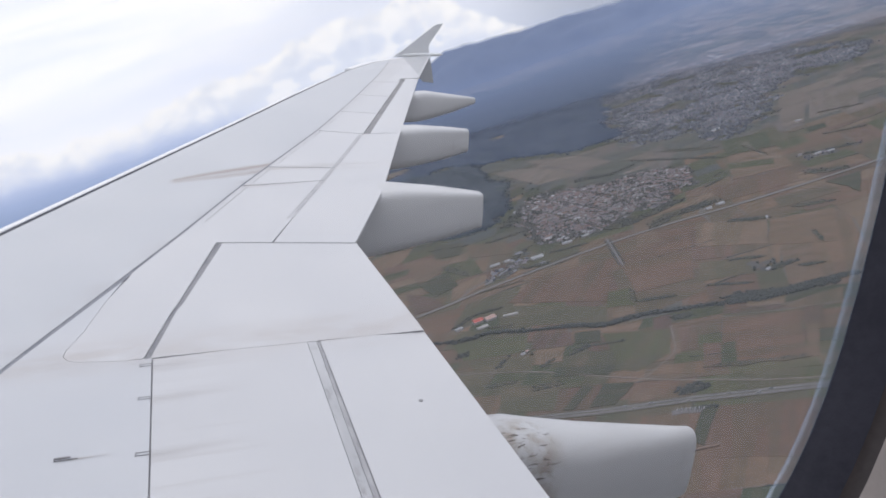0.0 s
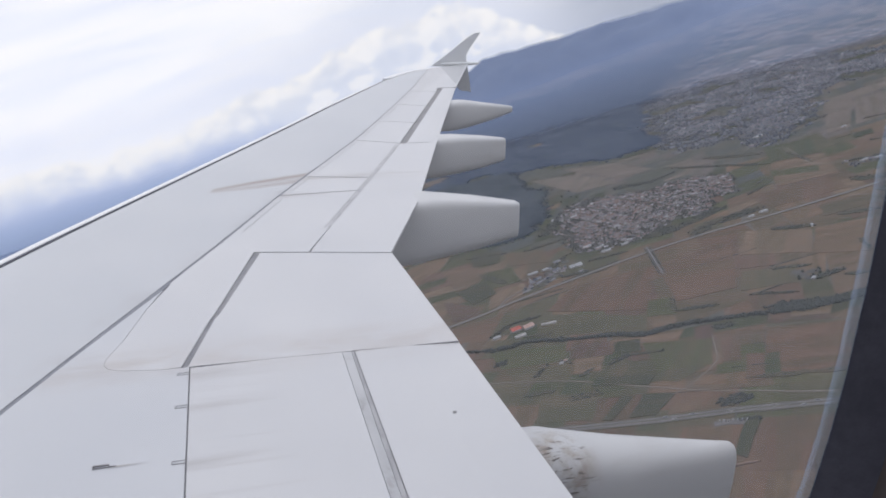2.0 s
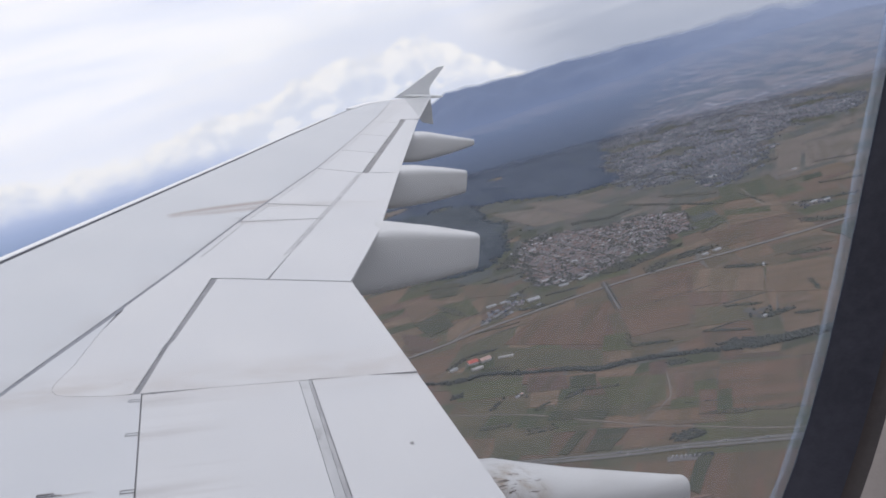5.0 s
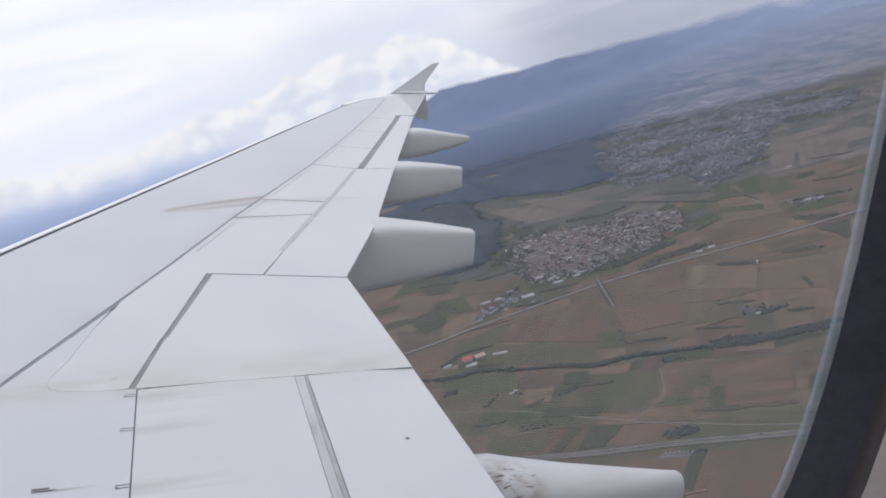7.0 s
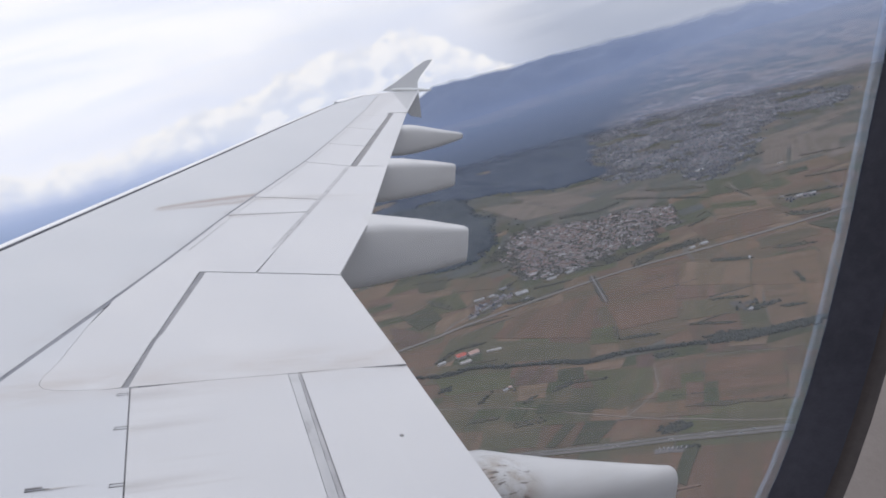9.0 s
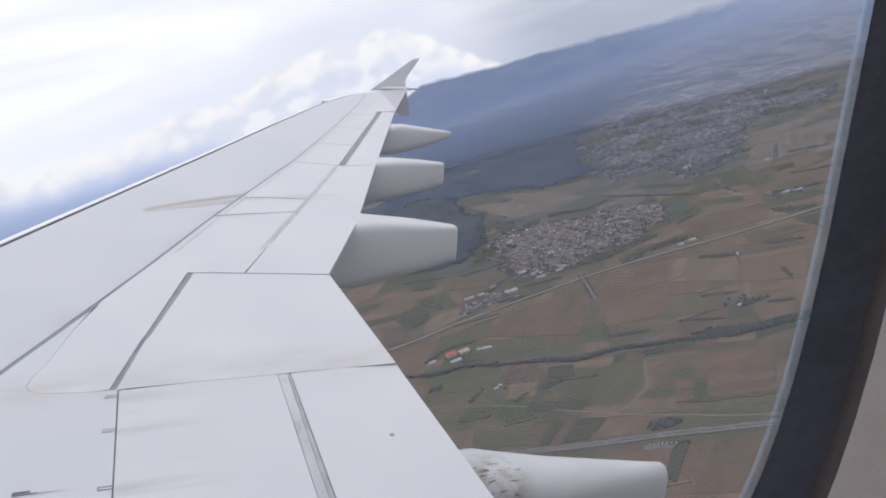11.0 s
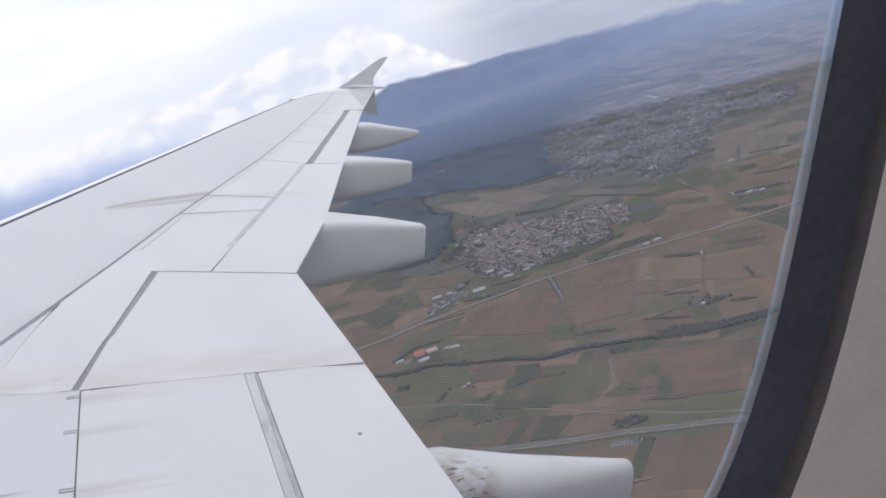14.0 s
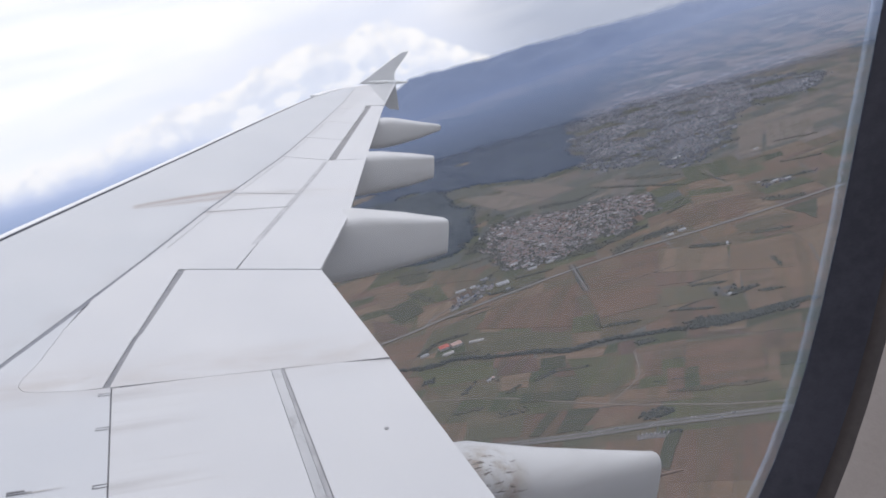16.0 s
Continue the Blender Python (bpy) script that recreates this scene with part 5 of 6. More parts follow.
# ---------------------------------------------------------------- towns
def houses(name, poly, step, rng, label, roof, wall, garden, fill=0.62, fade=9.0, size=1.0, trees=0.5, axis=0.2, patchy=0.55):
    """Gabled houses in rows along lanes; the built-up area thins out raggedly towards its edge."""
    xs, ys = [p[0] for p in poly], [p[1] for p in poly]
    wv, wf, rv, rf, tv, tf, gv, gf, qv, qf = [], [], [], [], [], [], [], [], [], []
    ca0, sa0 = math.cos(axis), math.sin(axis)
    cx, cy = sum(xs) / len(xs), sum(ys) / len(ys)
    reach = max(math.hypot(x - cx, y - cy) for x, y in poly)
    n = int(2 * reach / step) + 1
    cells = {}
    for i in range(n):
        for j in range(n):
            u, v = -reach + i * step, -reach + j * step
            bow = 2.2 * step * noise.noise((u * .010, v * .010, 30))
            u, v = u + rng.uniform(-.3, .3) * step + bow, v + rng.uniform(-.3, .3) * step + bow
            px, py = cx + u * ca0 - v * sa0, cy + u * sa0 + v * ca0
            wx = px + 5 * step * noise.noise((px * .018, py * .018, 3)) + 2 * step * noise.noise((px * .07, py * .07, 3))
            wy = py + 5 * step * noise.noise((px * .018, py * .018, 6)) + 2 * step * noise.noise((px * .07, py * .07, 6))
            if not inside((wx, wy), poly):
                continue
            dense = (fill + patchy * noise.noise((px * .010, py * .006, 12)) + 0.5 * patchy * noise.noise((px * .03, py * .018, 2))) * min(1.0, 0.15 + away(wx, wy, poly) / (fade * step))
            lane = j % 4 == 0 or i % 9 == 0
            if dense > rng.uniform(0.02, 0.36) and not (i % 2 or j % 2):
                k, g = len(gv), step * 1.25
                gv += [(px + g * rng.uniform(.7, 1.2) * math.cos(1.047 * q), py + g * rng.uniform(.7, 1.2) * math.sin(1.047 * q), 0.66 + rng.uniform(0, .05)) for q in range(6)]
                gf.append(tuple(range(k, k + 6)))
            leafy = noise.noise((px * .045, py * .045, 17)) + 0.5 * noise.noise((px * .11, py * .11, 18))
            if lane or rng.random() > dense or leafy > 0.36:
                if rng.random() < trees * (0.3 if lane and leafy < 0.36 else 1.0) and dense > 0.05:
                    r = step * rng.uniform(.2, .42)
                    ring = [rng.uniform(.7, 1.1) * r for _ in range(5)]
                    k = len(tv)
                    tv += [(px + q * math.cos(1.2566 * m), py + q * math.sin(1.2566 * m), 0.5) for m, q in enumerate(ring)] + [(px + .7 * q * math.cos(1.2566 * m + .5), py + .7 * q * math.sin(1.2566 * m + .5), .6 + r * .8) for m, q in enumerate(ring)] + [(px, py, .6 + r * 1.3)]
                    for m in range(5):
                        m_ = (m + 1) % 5
                        tf += [(k + m, k + m_, k + 5 + m), (k + m_, k + 5 + m_, k + 5 + m), (k + 5 + m, k + 5 + m_, k + 10)]
                continue
            a = axis + rng.choice((0, 0, math.pi / 2)) + rng.uniform(-.12, .12) + bow * .02
            L, Wd, Hh = step * size * rng.uniform(.36, .56), step * size * rng.uniform(.24, .34), step * size * rng.uniform(.20, .32)
            if rng.random() < 0.04:
                L, Wd, Hh = L * 2.0, Wd * 1.8, Hh * 1.1
            ca, sa = math.cos(a), math.sin(a)
            P = lambda u_, v_, z: (px + u_ * ca - v_ * sa, py + u_ * sa + v_ * ca, z)
            k = len(wv)
            wv += [P(-L, -Wd, 0), P(L, -Wd, 0), P(L, Wd, 0), P(-L, Wd, 0), P(-L, -Wd, Hh), P(L, -Wd, Hh), P(L, Wd, Hh), P(-L, Wd, Hh), P(-L, 0, Hh + Wd * .8), P(L, 0, Hh + Wd * .8)]
            wf += [(k, k + 1, k + 5, k + 4), (k + 1, k + 2, k + 6, k + 9, k + 5), (k + 2, k + 3, k + 7, k + 6), (k + 3, k, k + 4, k + 8, k + 7)]
            pale = roof is HAZED_ROOF and noise.noise((px * .028, py * .028, 27)) + 0.4 * noise.noise((px * .1, py * .1, 28)) > 0.26
            tv_, tf_ = (qv, qf) if pale else (rv, rf)
            k = len(tv_)
            e, top = 1.12, Hh + Wd * .84
            tv_ += [P(-L * 1.06, -Wd * e, Hh * .95), P(L * 1.06, -Wd * e, Hh * .95), P(L * 1.06, 0, top), P(-L * 1.06, 0, top), P(L * 1.06, Wd * e, Hh * .95), P(-L * 1.06, Wd * e, Hh * .95)]
            tf_ += [(k, k + 1, k + 2, k + 3), (k + 3, k + 2, k + 4, k + 5)]
    town = thing(name, label, "town", kind="stuff")
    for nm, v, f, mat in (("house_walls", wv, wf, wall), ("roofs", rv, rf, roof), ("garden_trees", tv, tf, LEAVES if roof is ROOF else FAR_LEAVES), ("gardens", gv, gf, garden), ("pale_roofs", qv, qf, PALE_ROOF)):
        if not v:
            continue
        raw_mesh(nm, v, f, mat, town)
    return town


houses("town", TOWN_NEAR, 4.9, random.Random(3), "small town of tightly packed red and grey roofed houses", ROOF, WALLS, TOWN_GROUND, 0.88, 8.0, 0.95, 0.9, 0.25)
houses("town", TOWN_FAR, 7.0, random.Random(4), "wide town of grey roofed houses beside the forest", HAZED_ROOF, GREY_WALLS, FAR_TOWN_GROUND, 0.56, 22.0, 0.82, 0.7, 0.5, 1.35)
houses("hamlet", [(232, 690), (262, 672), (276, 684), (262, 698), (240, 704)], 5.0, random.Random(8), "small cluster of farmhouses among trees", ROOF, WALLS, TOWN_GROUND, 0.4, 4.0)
houses("hamlet", [(10, 898), (46, 908), (70, 935), (80, 990), (45, 985), (22, 950)], 6.0, random.Random(9), "works yards and sheds beside the main road", HAZED_ROOF, WALLS, TOWN_GROUND, 0.5, 3.0)
houses("hamlet", [(465, 1030), (520, 1030), (535, 1052), (475, 1050)], 6.0, random.Random(10), "row of sheds and houses between fields", HAZED_ROOF, WALLS, TOWN_GROUND, 0.4, 4.0)


# ---------------------------------------------------------------- woods and trees
def wood(name, poly, cell, tall, label, mat, seed):
    """One canopy of many uneven crowns with a ragged edge, gaps and rides."""
    xs, ys = [p[0] for p in poly], [p[1] for p in poly]
    nx, ny = int((max(xs) - min(xs)) / cell) + 1, int((max(ys) - min(ys)) / cell) + 1
    v, f, idx = [], [], {}
    for i in range(nx):
        for j in range(ny):
            x, y = min(xs) + i * cell, min(ys) + j * cell
            wob = Vector((12 * noise.noise((x * .03, y * .03, 5)) + 42 * noise.noise((x * .006, y * .006, 5)), 18 * noise.noise((x * .03, y * .03, 9)) + 55 * noise.noise((x * .006, y * .006, 9))))
            clearing = noise.noise((x * .008, y * .0042, 31 + seed)) > 0.46
            if inside((x + wob.x, y + wob.y), poly) and not clearing:
                h = tall * (0.75 + 0.5 * noise.noise((x * 0.02, y * 0.02, 2)) + 0.4 * noise.noise((x * 0.16, y * 0.16, 7)))
                idx[i, j] = len(v)
                v.append((x + cell * .45 * noise.noise((x * .3, y * .3, 0)), y + cell * .45 * noise.noise((x * .3, y * .3, 4)), max(0.8, h)))
    near = ((1, 0), (-1, 0), (0, 1), (0, -1))
    rim1 = {c for c in idx if any((c[0] + a, c[1] + b) not in idx for a, b in near)}
    rim2 = {c for c in idx if c not in rim1 and any((c[0] + a, c[1] + b) in rim1 for a, b in near)}
    for group, k in ((rim1, 0.12), (rim2, 0.5)):
        for c in group:
            x, y, z = v[idx[c]]
            v[idx[c]] = (x + .8 * cell * noise.noise((x * .2, y * .2, 3)), y + .8 * cell * noise.noise((x * .2, y * .2, 8)), z * k)
    for (i, j) in idx:
        q = [(i, j), (i + 1, j), (i + 1, j + 1), (i, j + 1)]
        if all(c in idx for c in q):
            f.append([idx[c] for c in q])
    used = {(a, b) for face in f for a, b in zip(face, face[1:] + face[:1])}
    for a, b in sorted(used):
        if (b, a) not in used:
            k = len(v)
            v += [(v[a][0], v[a][1], 0.0), (v[b][0], v[b][1], 0.0)]
            f.append([b, a, k, k + 1])
    # single crowns thin out from the edge into the fields
    rr, crowns = random.Random(77 + seed), len(f)
    for c in sorted(rim1):
        x0, y0, _ = v[idx[c]]
        for q in range(3):
            px, py = x0 + rr.gauss(0, 0.9) * cell, y0 + rr.gauss(0, 1.6) * cell
            if y0 > 2300 or any(inside((px, py), p) for p in (TOWN_NEAR, TOWN_FAR)):
                continue
            r, k = rr.uniform(1.2, 3.2) * (0.7 + cell / 15.0), len(v)
            for lev, (g, h) in enumerate(((0.9, 0.0), (1.0, 0.35), (0.6, 0.6))):
                v += [(px + r * g * rr.uniform(.7, 1.2) * math.cos(1.2566 * m + lev), py + r * g * rr.uniform(.7, 1.2) * math.sin(1.2566 * m + lev), r * h) for m in range(5)]
            v.append((px, py, r * 0.75))
            for m in range(5):
                w_ = (m + 1) % 5
                f += [[k + m, k + w_, k + 5 + w_, k + 5 + m], [k + 5 + m, k + 5 + w_, k + 10 + w_, k + 10 + m], [k + 10 + m, k + 10 + w_, k + 15]]
    ob = raw_mesh(name, v, f, mat, None, label, "forest")
    ob.data.polygons.foreach_set("use_smooth", [True] * len(f))
    return ob


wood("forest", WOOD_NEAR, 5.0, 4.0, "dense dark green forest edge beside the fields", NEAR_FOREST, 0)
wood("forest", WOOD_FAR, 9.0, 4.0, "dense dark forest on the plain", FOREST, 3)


def tree_mesh(rng, n):
    bm = bmesh.new()
    for k in range(n):
        a, r = rng.uniform(0, 2 * math.pi), rng.uniform(0.0, 0.62)
        z = rng.uniform(0.35, 0.85)
        s = rng.uniform(0.2, 0.36) * (1.2 - 0.5 * abs(z - 0.6))
        vs = bmesh.ops.create_icosphere(bm, subdivisions=1, radius=s, matrix=Matrix.Translation((r * math.cos(a), r * math.sin(a), z)))["verts"]
        for v in vs:
            v.co += Vector([rng.uniform(-.09, .09) for _ in range(3)])
    return mesh_from("crown", bm, LEAVES, smooth=True)


rng = random.Random(21)
CROWNS = [tree_mesh(rng, 9) for _ in range(5)]
bm = bmesh.new()
bmesh.ops.create_cone(bm, cap_ends=True, segments=6, radius1=0.07, radius2=0.04, depth=0.6, matrix=Matrix.Translation((0, 0, 0.3)))
for k in range(3):
    bmesh.ops.create_cone(bm, cap_ends=False, segments=5, radius1=0.035, radius2=0.015, depth=0.45, matrix=Matrix.Translation((0, 0, 0.5)) @ Matrix.Rotation(k * 2.1, 4, "Z") @ Matrix.Rotation(0.7, 4, "X") @ Matrix.Translation((0, 0, 0.2)))
TRUNK = mesh_from("trunk", bm, BARK)

TREES = [0]
rest_v, rest_f = [], []


def tree(x, y, size, rng, group, label):
    TREES[0] += 1
    if TREES[0] > 290:
        me, k = CROWNS[rng.randrange(5)], len(rest_v)
        turn = Matrix.Rotation(rng.uniform(0, 6.28), 3, "Z")
        for v in me.vertices:
            c = turn @ v.co * size
            rest_v.append((c.x + x, c.y + y, c.z - 0.1 * size))
        rest_f.extend([[k + i for i in p.vertices] for p in me.polygons])
        return
    t = thing("tree", label, "tree", Matrix.Translation((x, y, 0.0)) @ Matrix.Rotation(rng.uniform(0, 6.28), 4, "Z") @ Matrix.Diagonal((size, size, size * rng.uniform(.8, 1.1), 1)), group)
    for nm, me in (("trunk", TRUNK), ("crown", CROWNS[rng.randrange(5)])):
        ob = new(nm, me)
        ob.parent = t


line = curve(STREAM[1:11], 12)
for lane in range(5):
    for i in range(len(line) - 1):
        (xa, ya), (xb, yb) = line[i], line[i + 1]
        if noise.noise((xa * .03, ya * .03, 40 + lane)) < (-0.35 if lane < 3 else 0.05):
            continue
        wide = 2.0 + 6.0 * max(0.0, noise.noise((xa * .035, 3.3, 0)) + 0.15)
        for s_ in (0.0, 0.35, 0.7):
            tree(xa + (xb - xa) * s_ + rng.uniform(-2, 2), ya + (yb - ya) * s_ + rng.uniform(-wide, wide), rng.uniform(1.2, 3.0), rng, "trees along the stream", "dark green broadleaf tree in the belt along the stream")


scrub = bmesh.new()


def belt(a, b, width, size, n):
    """Trees strewn along a line, thickest in the middle, over a ragged strip of scrub and rough grass."""
    L = math.hypot(b[0] - a[0], b[1] - a[1])
    ux, uy = (b[0] - a[0]) / L, (b[1] - a[1]) / L
    rim, shape = [], random.Random(int(a[0] * 7 + b[1]))
    for q in range(28):
        c, s = math.cos(q * math.pi / 14), math.sin(q * math.pi / 14)
        u, w = (0.5 + shape.uniform(0.45, 0.66) * c) * L, (0.40 * width + 0.9) * s * shape.uniform(0.3, 1.5)
        rim.append((a[0] + ux * u - uy * w, a[1] + uy * u + ux * w))
    field_prism(scrub, rim, 0.84 + 0.06 * noise.noise((a[0], b[1], 2)))
    for k in range(int(n * 3.0)):
        s = rng.random()
        x, y = a[0] + (b[0] - a[0]) * s, a[1] + (b[1] - a[1]) * s
        if noise.noise((x * .09, y * .09, 50)) < -0.42:
            continue
        tree(x + rng.uniform(-.4, .4) * width, y + rng.uniform(-.45, .45) * width, rng.uniform(.45, .9) * size, rng, "trees in a copse", "dark green broadleaf tree in a copse between fields")


belt((200, 687), (229, 663), 5, 1.9, 30)
belt((204, 641), (230, 624), 24, 2.6, 120)
belt((232, 628), (299, 617), 9, 2.6, 130)
belt((136, 702), (167, 687), 6, 1.9, 30)
belt((142, 740), (134, 700), 5, 1.8, 10)
belt((152, 637), (162, 632), 12, 2.0, 26)
belt((-37, 780), (-17, 800), 8, 2.4, 14)
belt((-13, 804), (15, 802), 7, 2.2, 16)
belt((-1, 749), (21, 740), 4, 1.6, 8)
belt((-5, 643), (8, 663), 5, 2.2, 14)
belt((20, 663), (28, 650), 5, 1.8, 6)
belt((57, 626), (74, 632), 8, 2.0, 22)
belt((74, 632), (101, 621), 4, 1.7, 20)
belt((31, 617), (43, 626), 5, 1.7, 10)
belt((111, 506), (127, 505), 14, 2.4, 34)
belt((114, 478), (125, 472), 6, 2.0, 10)
belt((-35, 696), (-27, 699), 12, 2.6, 14)
belt((145, 528), (200, 503), 7, 1.5, 46)
belt((-16, 610), (5, 604), 8, 1.5, 16)
belt((19, 580), (38, 576), 12, 1.6, 26)
belt((270, 955), (311, 964), 26, 2.4, 60)
belt((289, 862), (320, 832), 12, 2.2, 40)
belt((431, 965), (463, 930), 20, 2.2, 40)
belt((330, 747), (321, 713), 4, 2.2, 10)
belt((330, 1042), (362, 1063), 5, 2.2, 12)
belt((357, 1084), (377, 1102), 4, 2.0, 8)
belt((476, 1058), (532, 1030), 9, 2.4, 40)
belt((357, 841), (389, 824), 14, 1.8, 26)
belt((240, 736), (266, 719), 8, 1.9, 22)
belt((258, 681), (280, 684), 10, 2.4, 24)
belt((278, 668), (294, 659), 5, 2.0, 14)
belt((179, 986), (226, 989), 34, 2.5, 60)
belt((226, 989), (288, 1018), 22, 2.5, 50)
belt((220, 932), (257, 959), 22, 2.4, 40)
belt((324, 1385), (407, 1207), 12, 2.4, 70)
belt((219, 1358), (274, 1321), 24, 2.6, 60)
belt((274, 1321), (313, 1344), 14, 2.4, 26)
belt((63, 1171), (92, 1231), 26, 2.8, 50)
belt((32, 1106), (83, 1110), 12, 2.2, 24)
belt((-51, 1164), (0, 1131), 12, 2.0, 26)
belt((-37, 1043), (-10, 969), 14, 2.0, 22)
belt((-144, 1257), (-87, 1228), 10, 2.0, 20)
belt((4, 876), (51, 875), 4, 1.6, 26)
belt((55, 899), (128, 920), 4, 1.6, 34)
belt((50, 975), (74, 1011), 12, 2.2, 24)
belt((61, 920), (91, 913), 10, 2.2, 20)
belt((99, 955), (141, 948), 8, 2.2, 24)
belt((459, 1222), (452, 1123), 5, 2.2, 14)
belt((555, 1424), (610, 1429), 30, 2.6, 50)
belt((621, 1303), (672, 1272), 8, 2.4, 24)
belt((546, 1140), (591, 1113), 8, 2.4, 24)
belt((381, 1382), (436, 1283), 20, 2.4, 40)
for k in range(150):
    # scrub where the woods open into the fields
    x = rng.uniform(-120, 420)
    y = rng.uniform(1180, 1900)
    if away(x, y, WOOD_NEAR) < 45 and not inside((x, y), TOWN_NEAR):
        tree(x, y, rng.uniform(1.6, 3.4), rng, "trees in a copse", "dark green broadleaf tree at the edge of the wood")
solo("scrub", scrub, SCRUB, "rough dark scrub and grass below the tree belts", "scrub", kind="stuff")
copses = raw_mesh("copses", rest_v, rest_f, LEAVES, None, "dark green copses scattered between the fields", "trees")
copses.data.polygons.foreach_set("use_smooth", [True] * len(rest_f))


# ---------------------------------------------------------------- sheds and the red-roofed farm
def shed(x, y, l, w, h, turn, roof, label, name="warehouse"):
    t = thing(name, label, "building", Matrix.Translation((x, y, 0.2)) @ Matrix.Rotation(radians(turn), 4, "Z"), "sheds and farm buildings")
    b = bmesh.new()
    box(b, (0, 0, h / 2), (l, w, h))
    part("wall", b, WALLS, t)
    b = bmesh.new()
    v = [b.verts.new(p) for p in ((-l * .52, -w * .54, h), (l * .52, -w * .54, h), (l * .52, 0, h + w * .16), (-l * .52, 0, h + w * .16), (l * .52, w * .54, h), (-l * .52, w * .54, h))]
    b.faces.new((v[0], v[1], v[2], v[3]))
    b.faces.new((v[3], v[2], v[4], v[5]))
    b.faces.new((v[0], v[3], v[5]))
    b.faces.new((v[1], v[4], v[2]))
    part("roof", b, roof, t)
    return t


shed(-11, 778, 10, 11, 2.4, 12, RED_ROOF, "red roofed farm building")
shed(2, 777, 11, 10, 2.2, 16, PINK_ROOF, "pink tiled farm building")
shed(23, 769, 15, 4, 1.6, -14, WALLS, "long pale roofed barn")
shed(-32, 771, 8, 5, 2.0, 18, SHED, "white roofed barn beside the farm")
shed(-8, 757, 11, 6, 1.5, 14, WALLS, "low pale shed beside the farm")
shed(20, 656, 4, 3, 1.4, 10, SHED, "small white roofed farmhouse among trees")
shed(24, 659, 3, 3, 1.4, 40, PINK_ROOF, "small pink roofed farmhouse among trees")
for x, y, l, w, turn, lab in ((28, 974, 16, 8, 10, "pale works hall beside the main road"), (44, 975, 10, 8, 20, "pale works hall beside the main road"), (30, 925, 12, 5, 40, "grey roofed shed beside the road"), (38, 932, 12, 5, 40, "grey roofed shed beside the road"),
                               (47, 921, 8, 5, 40, "grey roofed shed beside the road"), (80, 951, 19, 15, 8, "large pale green-white warehouse roof"), (82, 920, 7, 5, 20, "small grey shed by the warehouse"), (62, 996, 12, 9, 10, "grey works hall below the town"),
                               (121, 1003, 15, 8, 20, "white roofed hall at the edge of town"), (124, 977, 15, 8, 5, "white roofed hall at the edge of town"), (149, 984, 12, 7, 15, "white roofed hall at the edge of town"), (158, 995, 9, 6, 15, "white roofed hall at the edge of town"), (13, 904, 14, 3, 30, "low grey shed beside the road"),
                               (484, 1039, 12, 8, 8, "pale roofed shed between fields"), (498, 1032, 12, 6, 8, "pale roofed shed between fields"), (294, 935, 9, 7, 10, "pale shed beside a copse"), (311, 940, 11, 8, 10, "pale shed beside a copse"), (321, 832, 3, 9, -20, "small white roofed hut at the end of a copse"),
                               (254, 681, 5, 4, 20, "pale roofed farm between trees"), (579, 1288, 9, 7, 0, "small white roofed hut on the plain"), (494, 1430, 20, 12, 15, "large pale roof at the edge of the wide town")):
    shed(x, y, l * 0.8, w * 0.8, 1.6, turn, SHED if "white" in lab or "pale" in lab else GREY_WALLS, lab)


def lorry(x, y, turn, pale, label):
    t = thing("lorry", label, "lorry", Matrix.Translation((x, y, 0.72)) @ Matrix.Rotation(radians(turn), 4, "Z"), "traffic on the motorway")
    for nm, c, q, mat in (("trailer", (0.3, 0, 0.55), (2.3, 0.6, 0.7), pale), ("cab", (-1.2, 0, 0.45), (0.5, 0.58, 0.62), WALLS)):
        b = bmesh.new()
        box(b, c, q)
        bmesh.ops.bevel(b, geom=b.edges[:], offset=0.05, segments=1, affect="EDGES")
        part(nm, b, mat, t)
    for wx in (-1.2, 0.75, 1.15):
        for wy in (-0.25, 0.25):
            b = bmesh.new()
            bmesh.ops.create_cone(b, cap_ends=True, segments=10, radius1=0.16, radius2=0.16, depth=0.12, matrix=Matrix.Translation((wx, wy, 0.16)) @ Matrix.Rotation(radians(90), 4, "X"))
            part("wheel", b, RUBBER, t)


for k, side, mat in ((36, 2.1, SHED), (39, -2.1, WALLS), (42, 2.1, SHED), (47, -2.1, WALLS), (53, 2.1, WALLS), (57, -2.1, SHED), (60, 2.1, SHED)):
    (xa, ya), (xb, yb) = MOTORWAY[k], MOTORWAY[k + 1]
    a = math.atan2(yb - ya, xb - xa)
    lorry(xa - side * math.sin(a), ya + side * math.cos(a), math.degrees(a), mat, "small white lorry on the grey motorway")
for k in range(7):
    lorry(101.5 + 2.6 * k, 481.5 - 1.25 * k + 0.5 * (k % 2), 60, SHED if k % 3 else WALLS, "pale lorry parked at the motorway rest area")

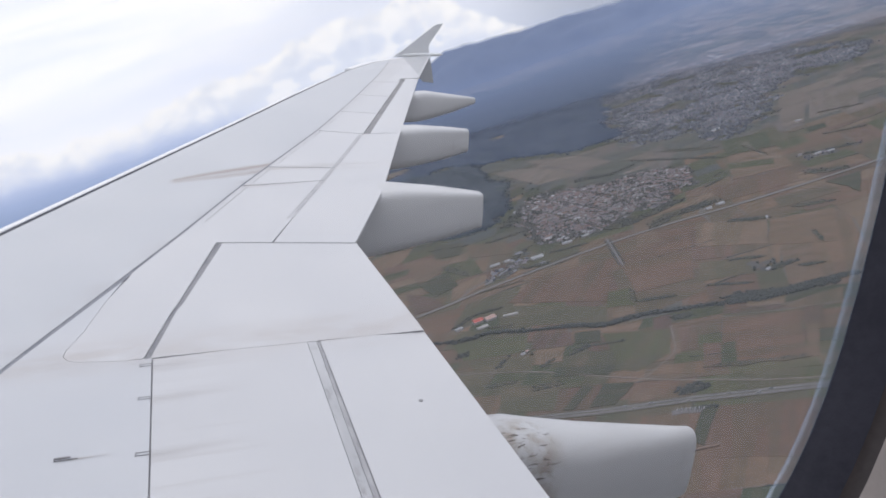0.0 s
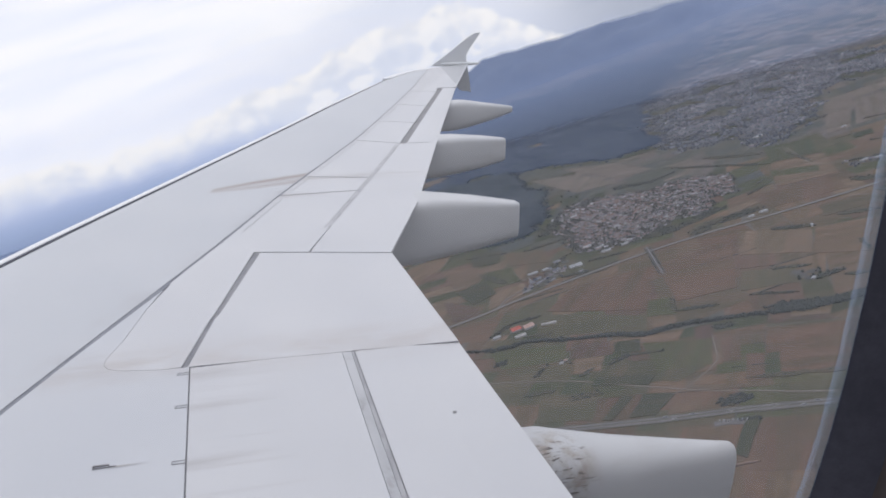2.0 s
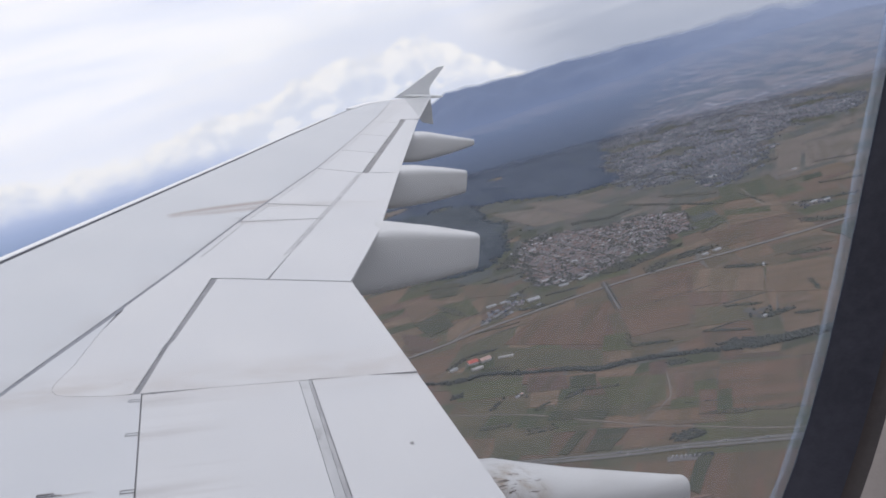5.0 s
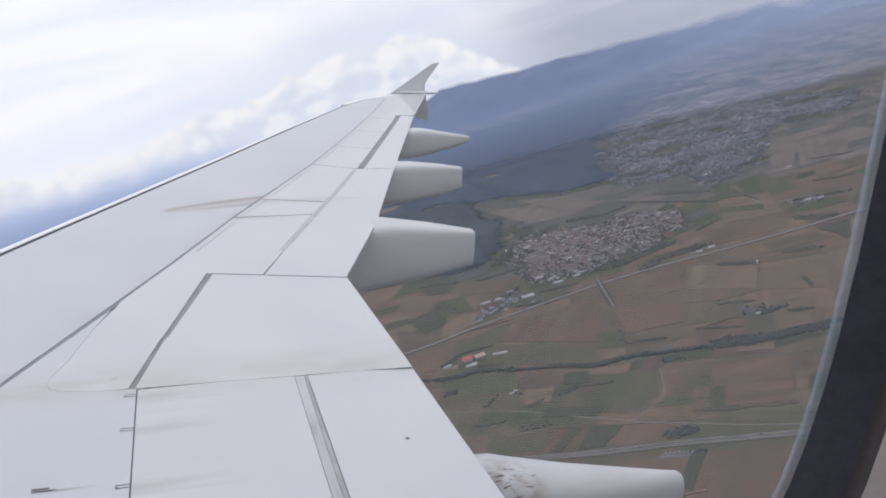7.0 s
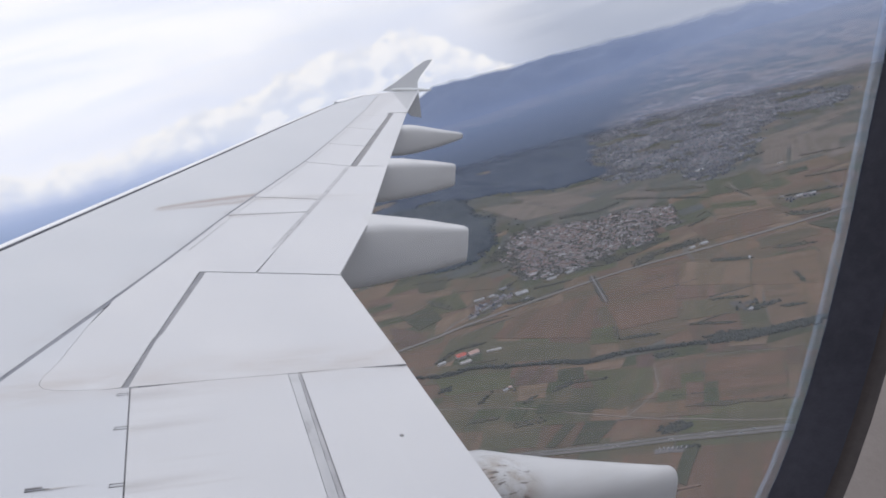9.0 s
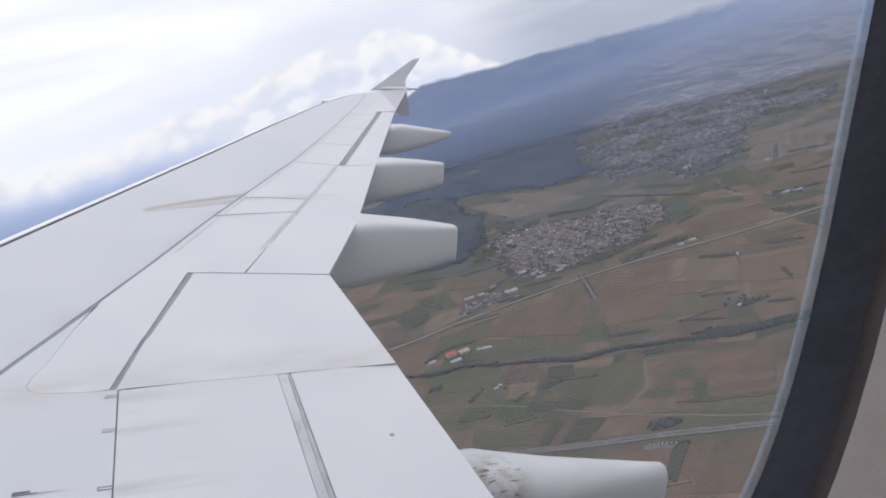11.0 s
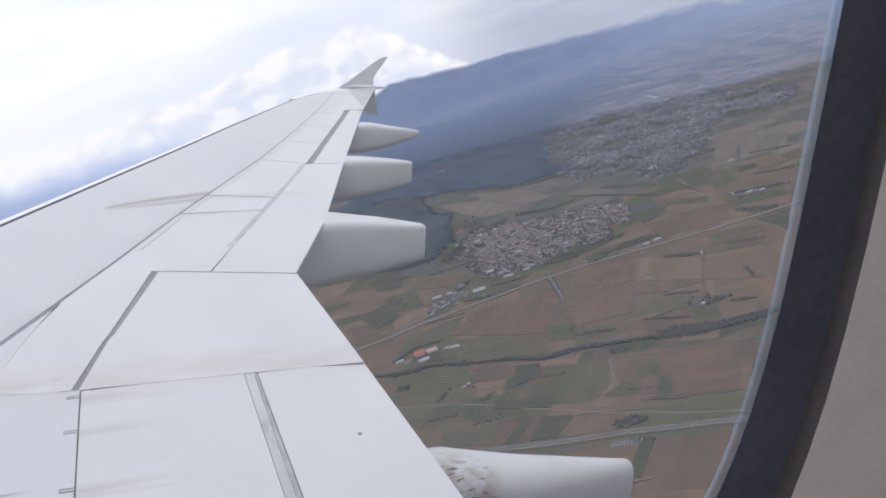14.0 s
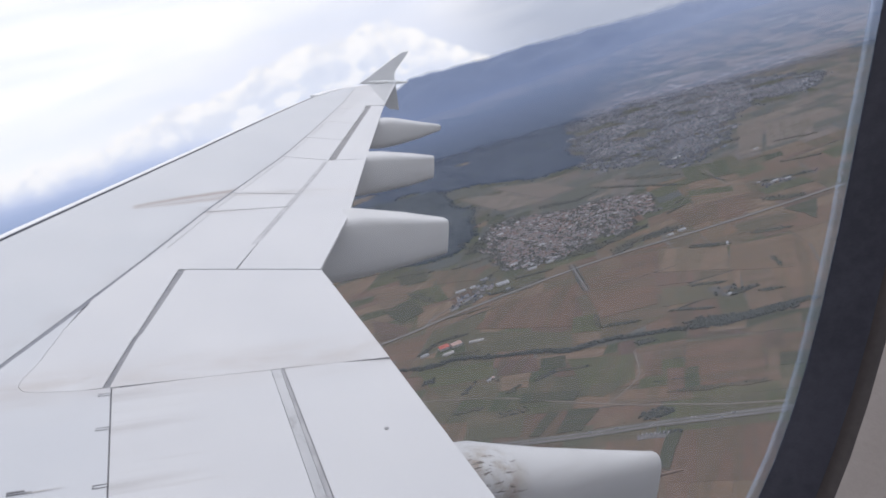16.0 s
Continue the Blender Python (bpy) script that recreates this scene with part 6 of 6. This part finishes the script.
# ---------------------------------------------------------------- far plain and hills
def backdrop(name, n, m, first, last, place, mat, label, wander=0.0, lean=0.0):
    v, f = [], []
    for j in range(m):
        for i in range(n):
            t = j / (m - 1)
            end = last + lean * t + wander * noise.noise((t * 4.0, last, 0.0)) + 0.5 * wander * noise.noise((t * 13.0, last, 4.0))
            deg = first + (end - first) * i / (n - 1)
            d, z = place(deg, t)
            v.append((d * math.sin(radians(deg)), d * math.cos(radians(deg)), z))
    for j in range(m - 1):
        for i in range(n - 1):
            k = j * n + i
            f.append((k, k + 1, k + n + 1, k + n))
    me = bpy.data.meshes.new(name)
    me.from_pydata(v, [], f)
    me.materials.append(mat)
    me.attributes.new("depth", "FLOAT", "POINT").data.foreach_set("value", [j / (m - 1) for j in range(m) for i in range(n)])
    me.polygons.foreach_set("use_smooth", [True] * len(me.polygons))
    return tagged(new(name, me), label, "backdrop", kind="structure")


def plain_height(d, deg):
    rise = 112 + 62 * max(0.0, min(1.0, (deg - 5) / 14))
    return 2.6 + rise * max(0.0, (d - 3100) / 1730) ** 1.5 + 2.5 * noise.noise((d * .004, deg * .35, 1)) * min(1.0, (d - 2450) / 400)


def strip(d0, d1, lift=0.0, ragged=0.0):
    def place(deg, t):
        d = d0 + (d1 - d0) * t + ragged * noise.noise((deg * .12, t * 2, 5)) + 0.4 * ragged * noise.noise((deg * .8, t * 5, 2))
        return d, plain_height(d, deg) + lift * min(1.0, 6 * t, 6 * (1 - t))
    return place


def hills_at(deg, t):
    crest = 318 - 10 * max(0.0, min(1.0, (deg - 8) / 8)) + 16 * math.exp(-((deg - 4.8) / 1.6) ** 2) + 10 * noise.noise((deg * .25, 0, 0)) + 6 * noise.noise((deg * .9, 4, 0)) - 300 * max(0.0, (2.6 - deg) / 6.5) ** 1.3
    fold = 1 + 0.35 * noise.noise((deg * .5, t * 3, 8)) * math.sin(math.pi * t)
    return 4480 + 380 * t + 60 * noise.noise((deg * .3, 9, 0)), 66 + (crest - 66) * (t ** 1.1) * fold


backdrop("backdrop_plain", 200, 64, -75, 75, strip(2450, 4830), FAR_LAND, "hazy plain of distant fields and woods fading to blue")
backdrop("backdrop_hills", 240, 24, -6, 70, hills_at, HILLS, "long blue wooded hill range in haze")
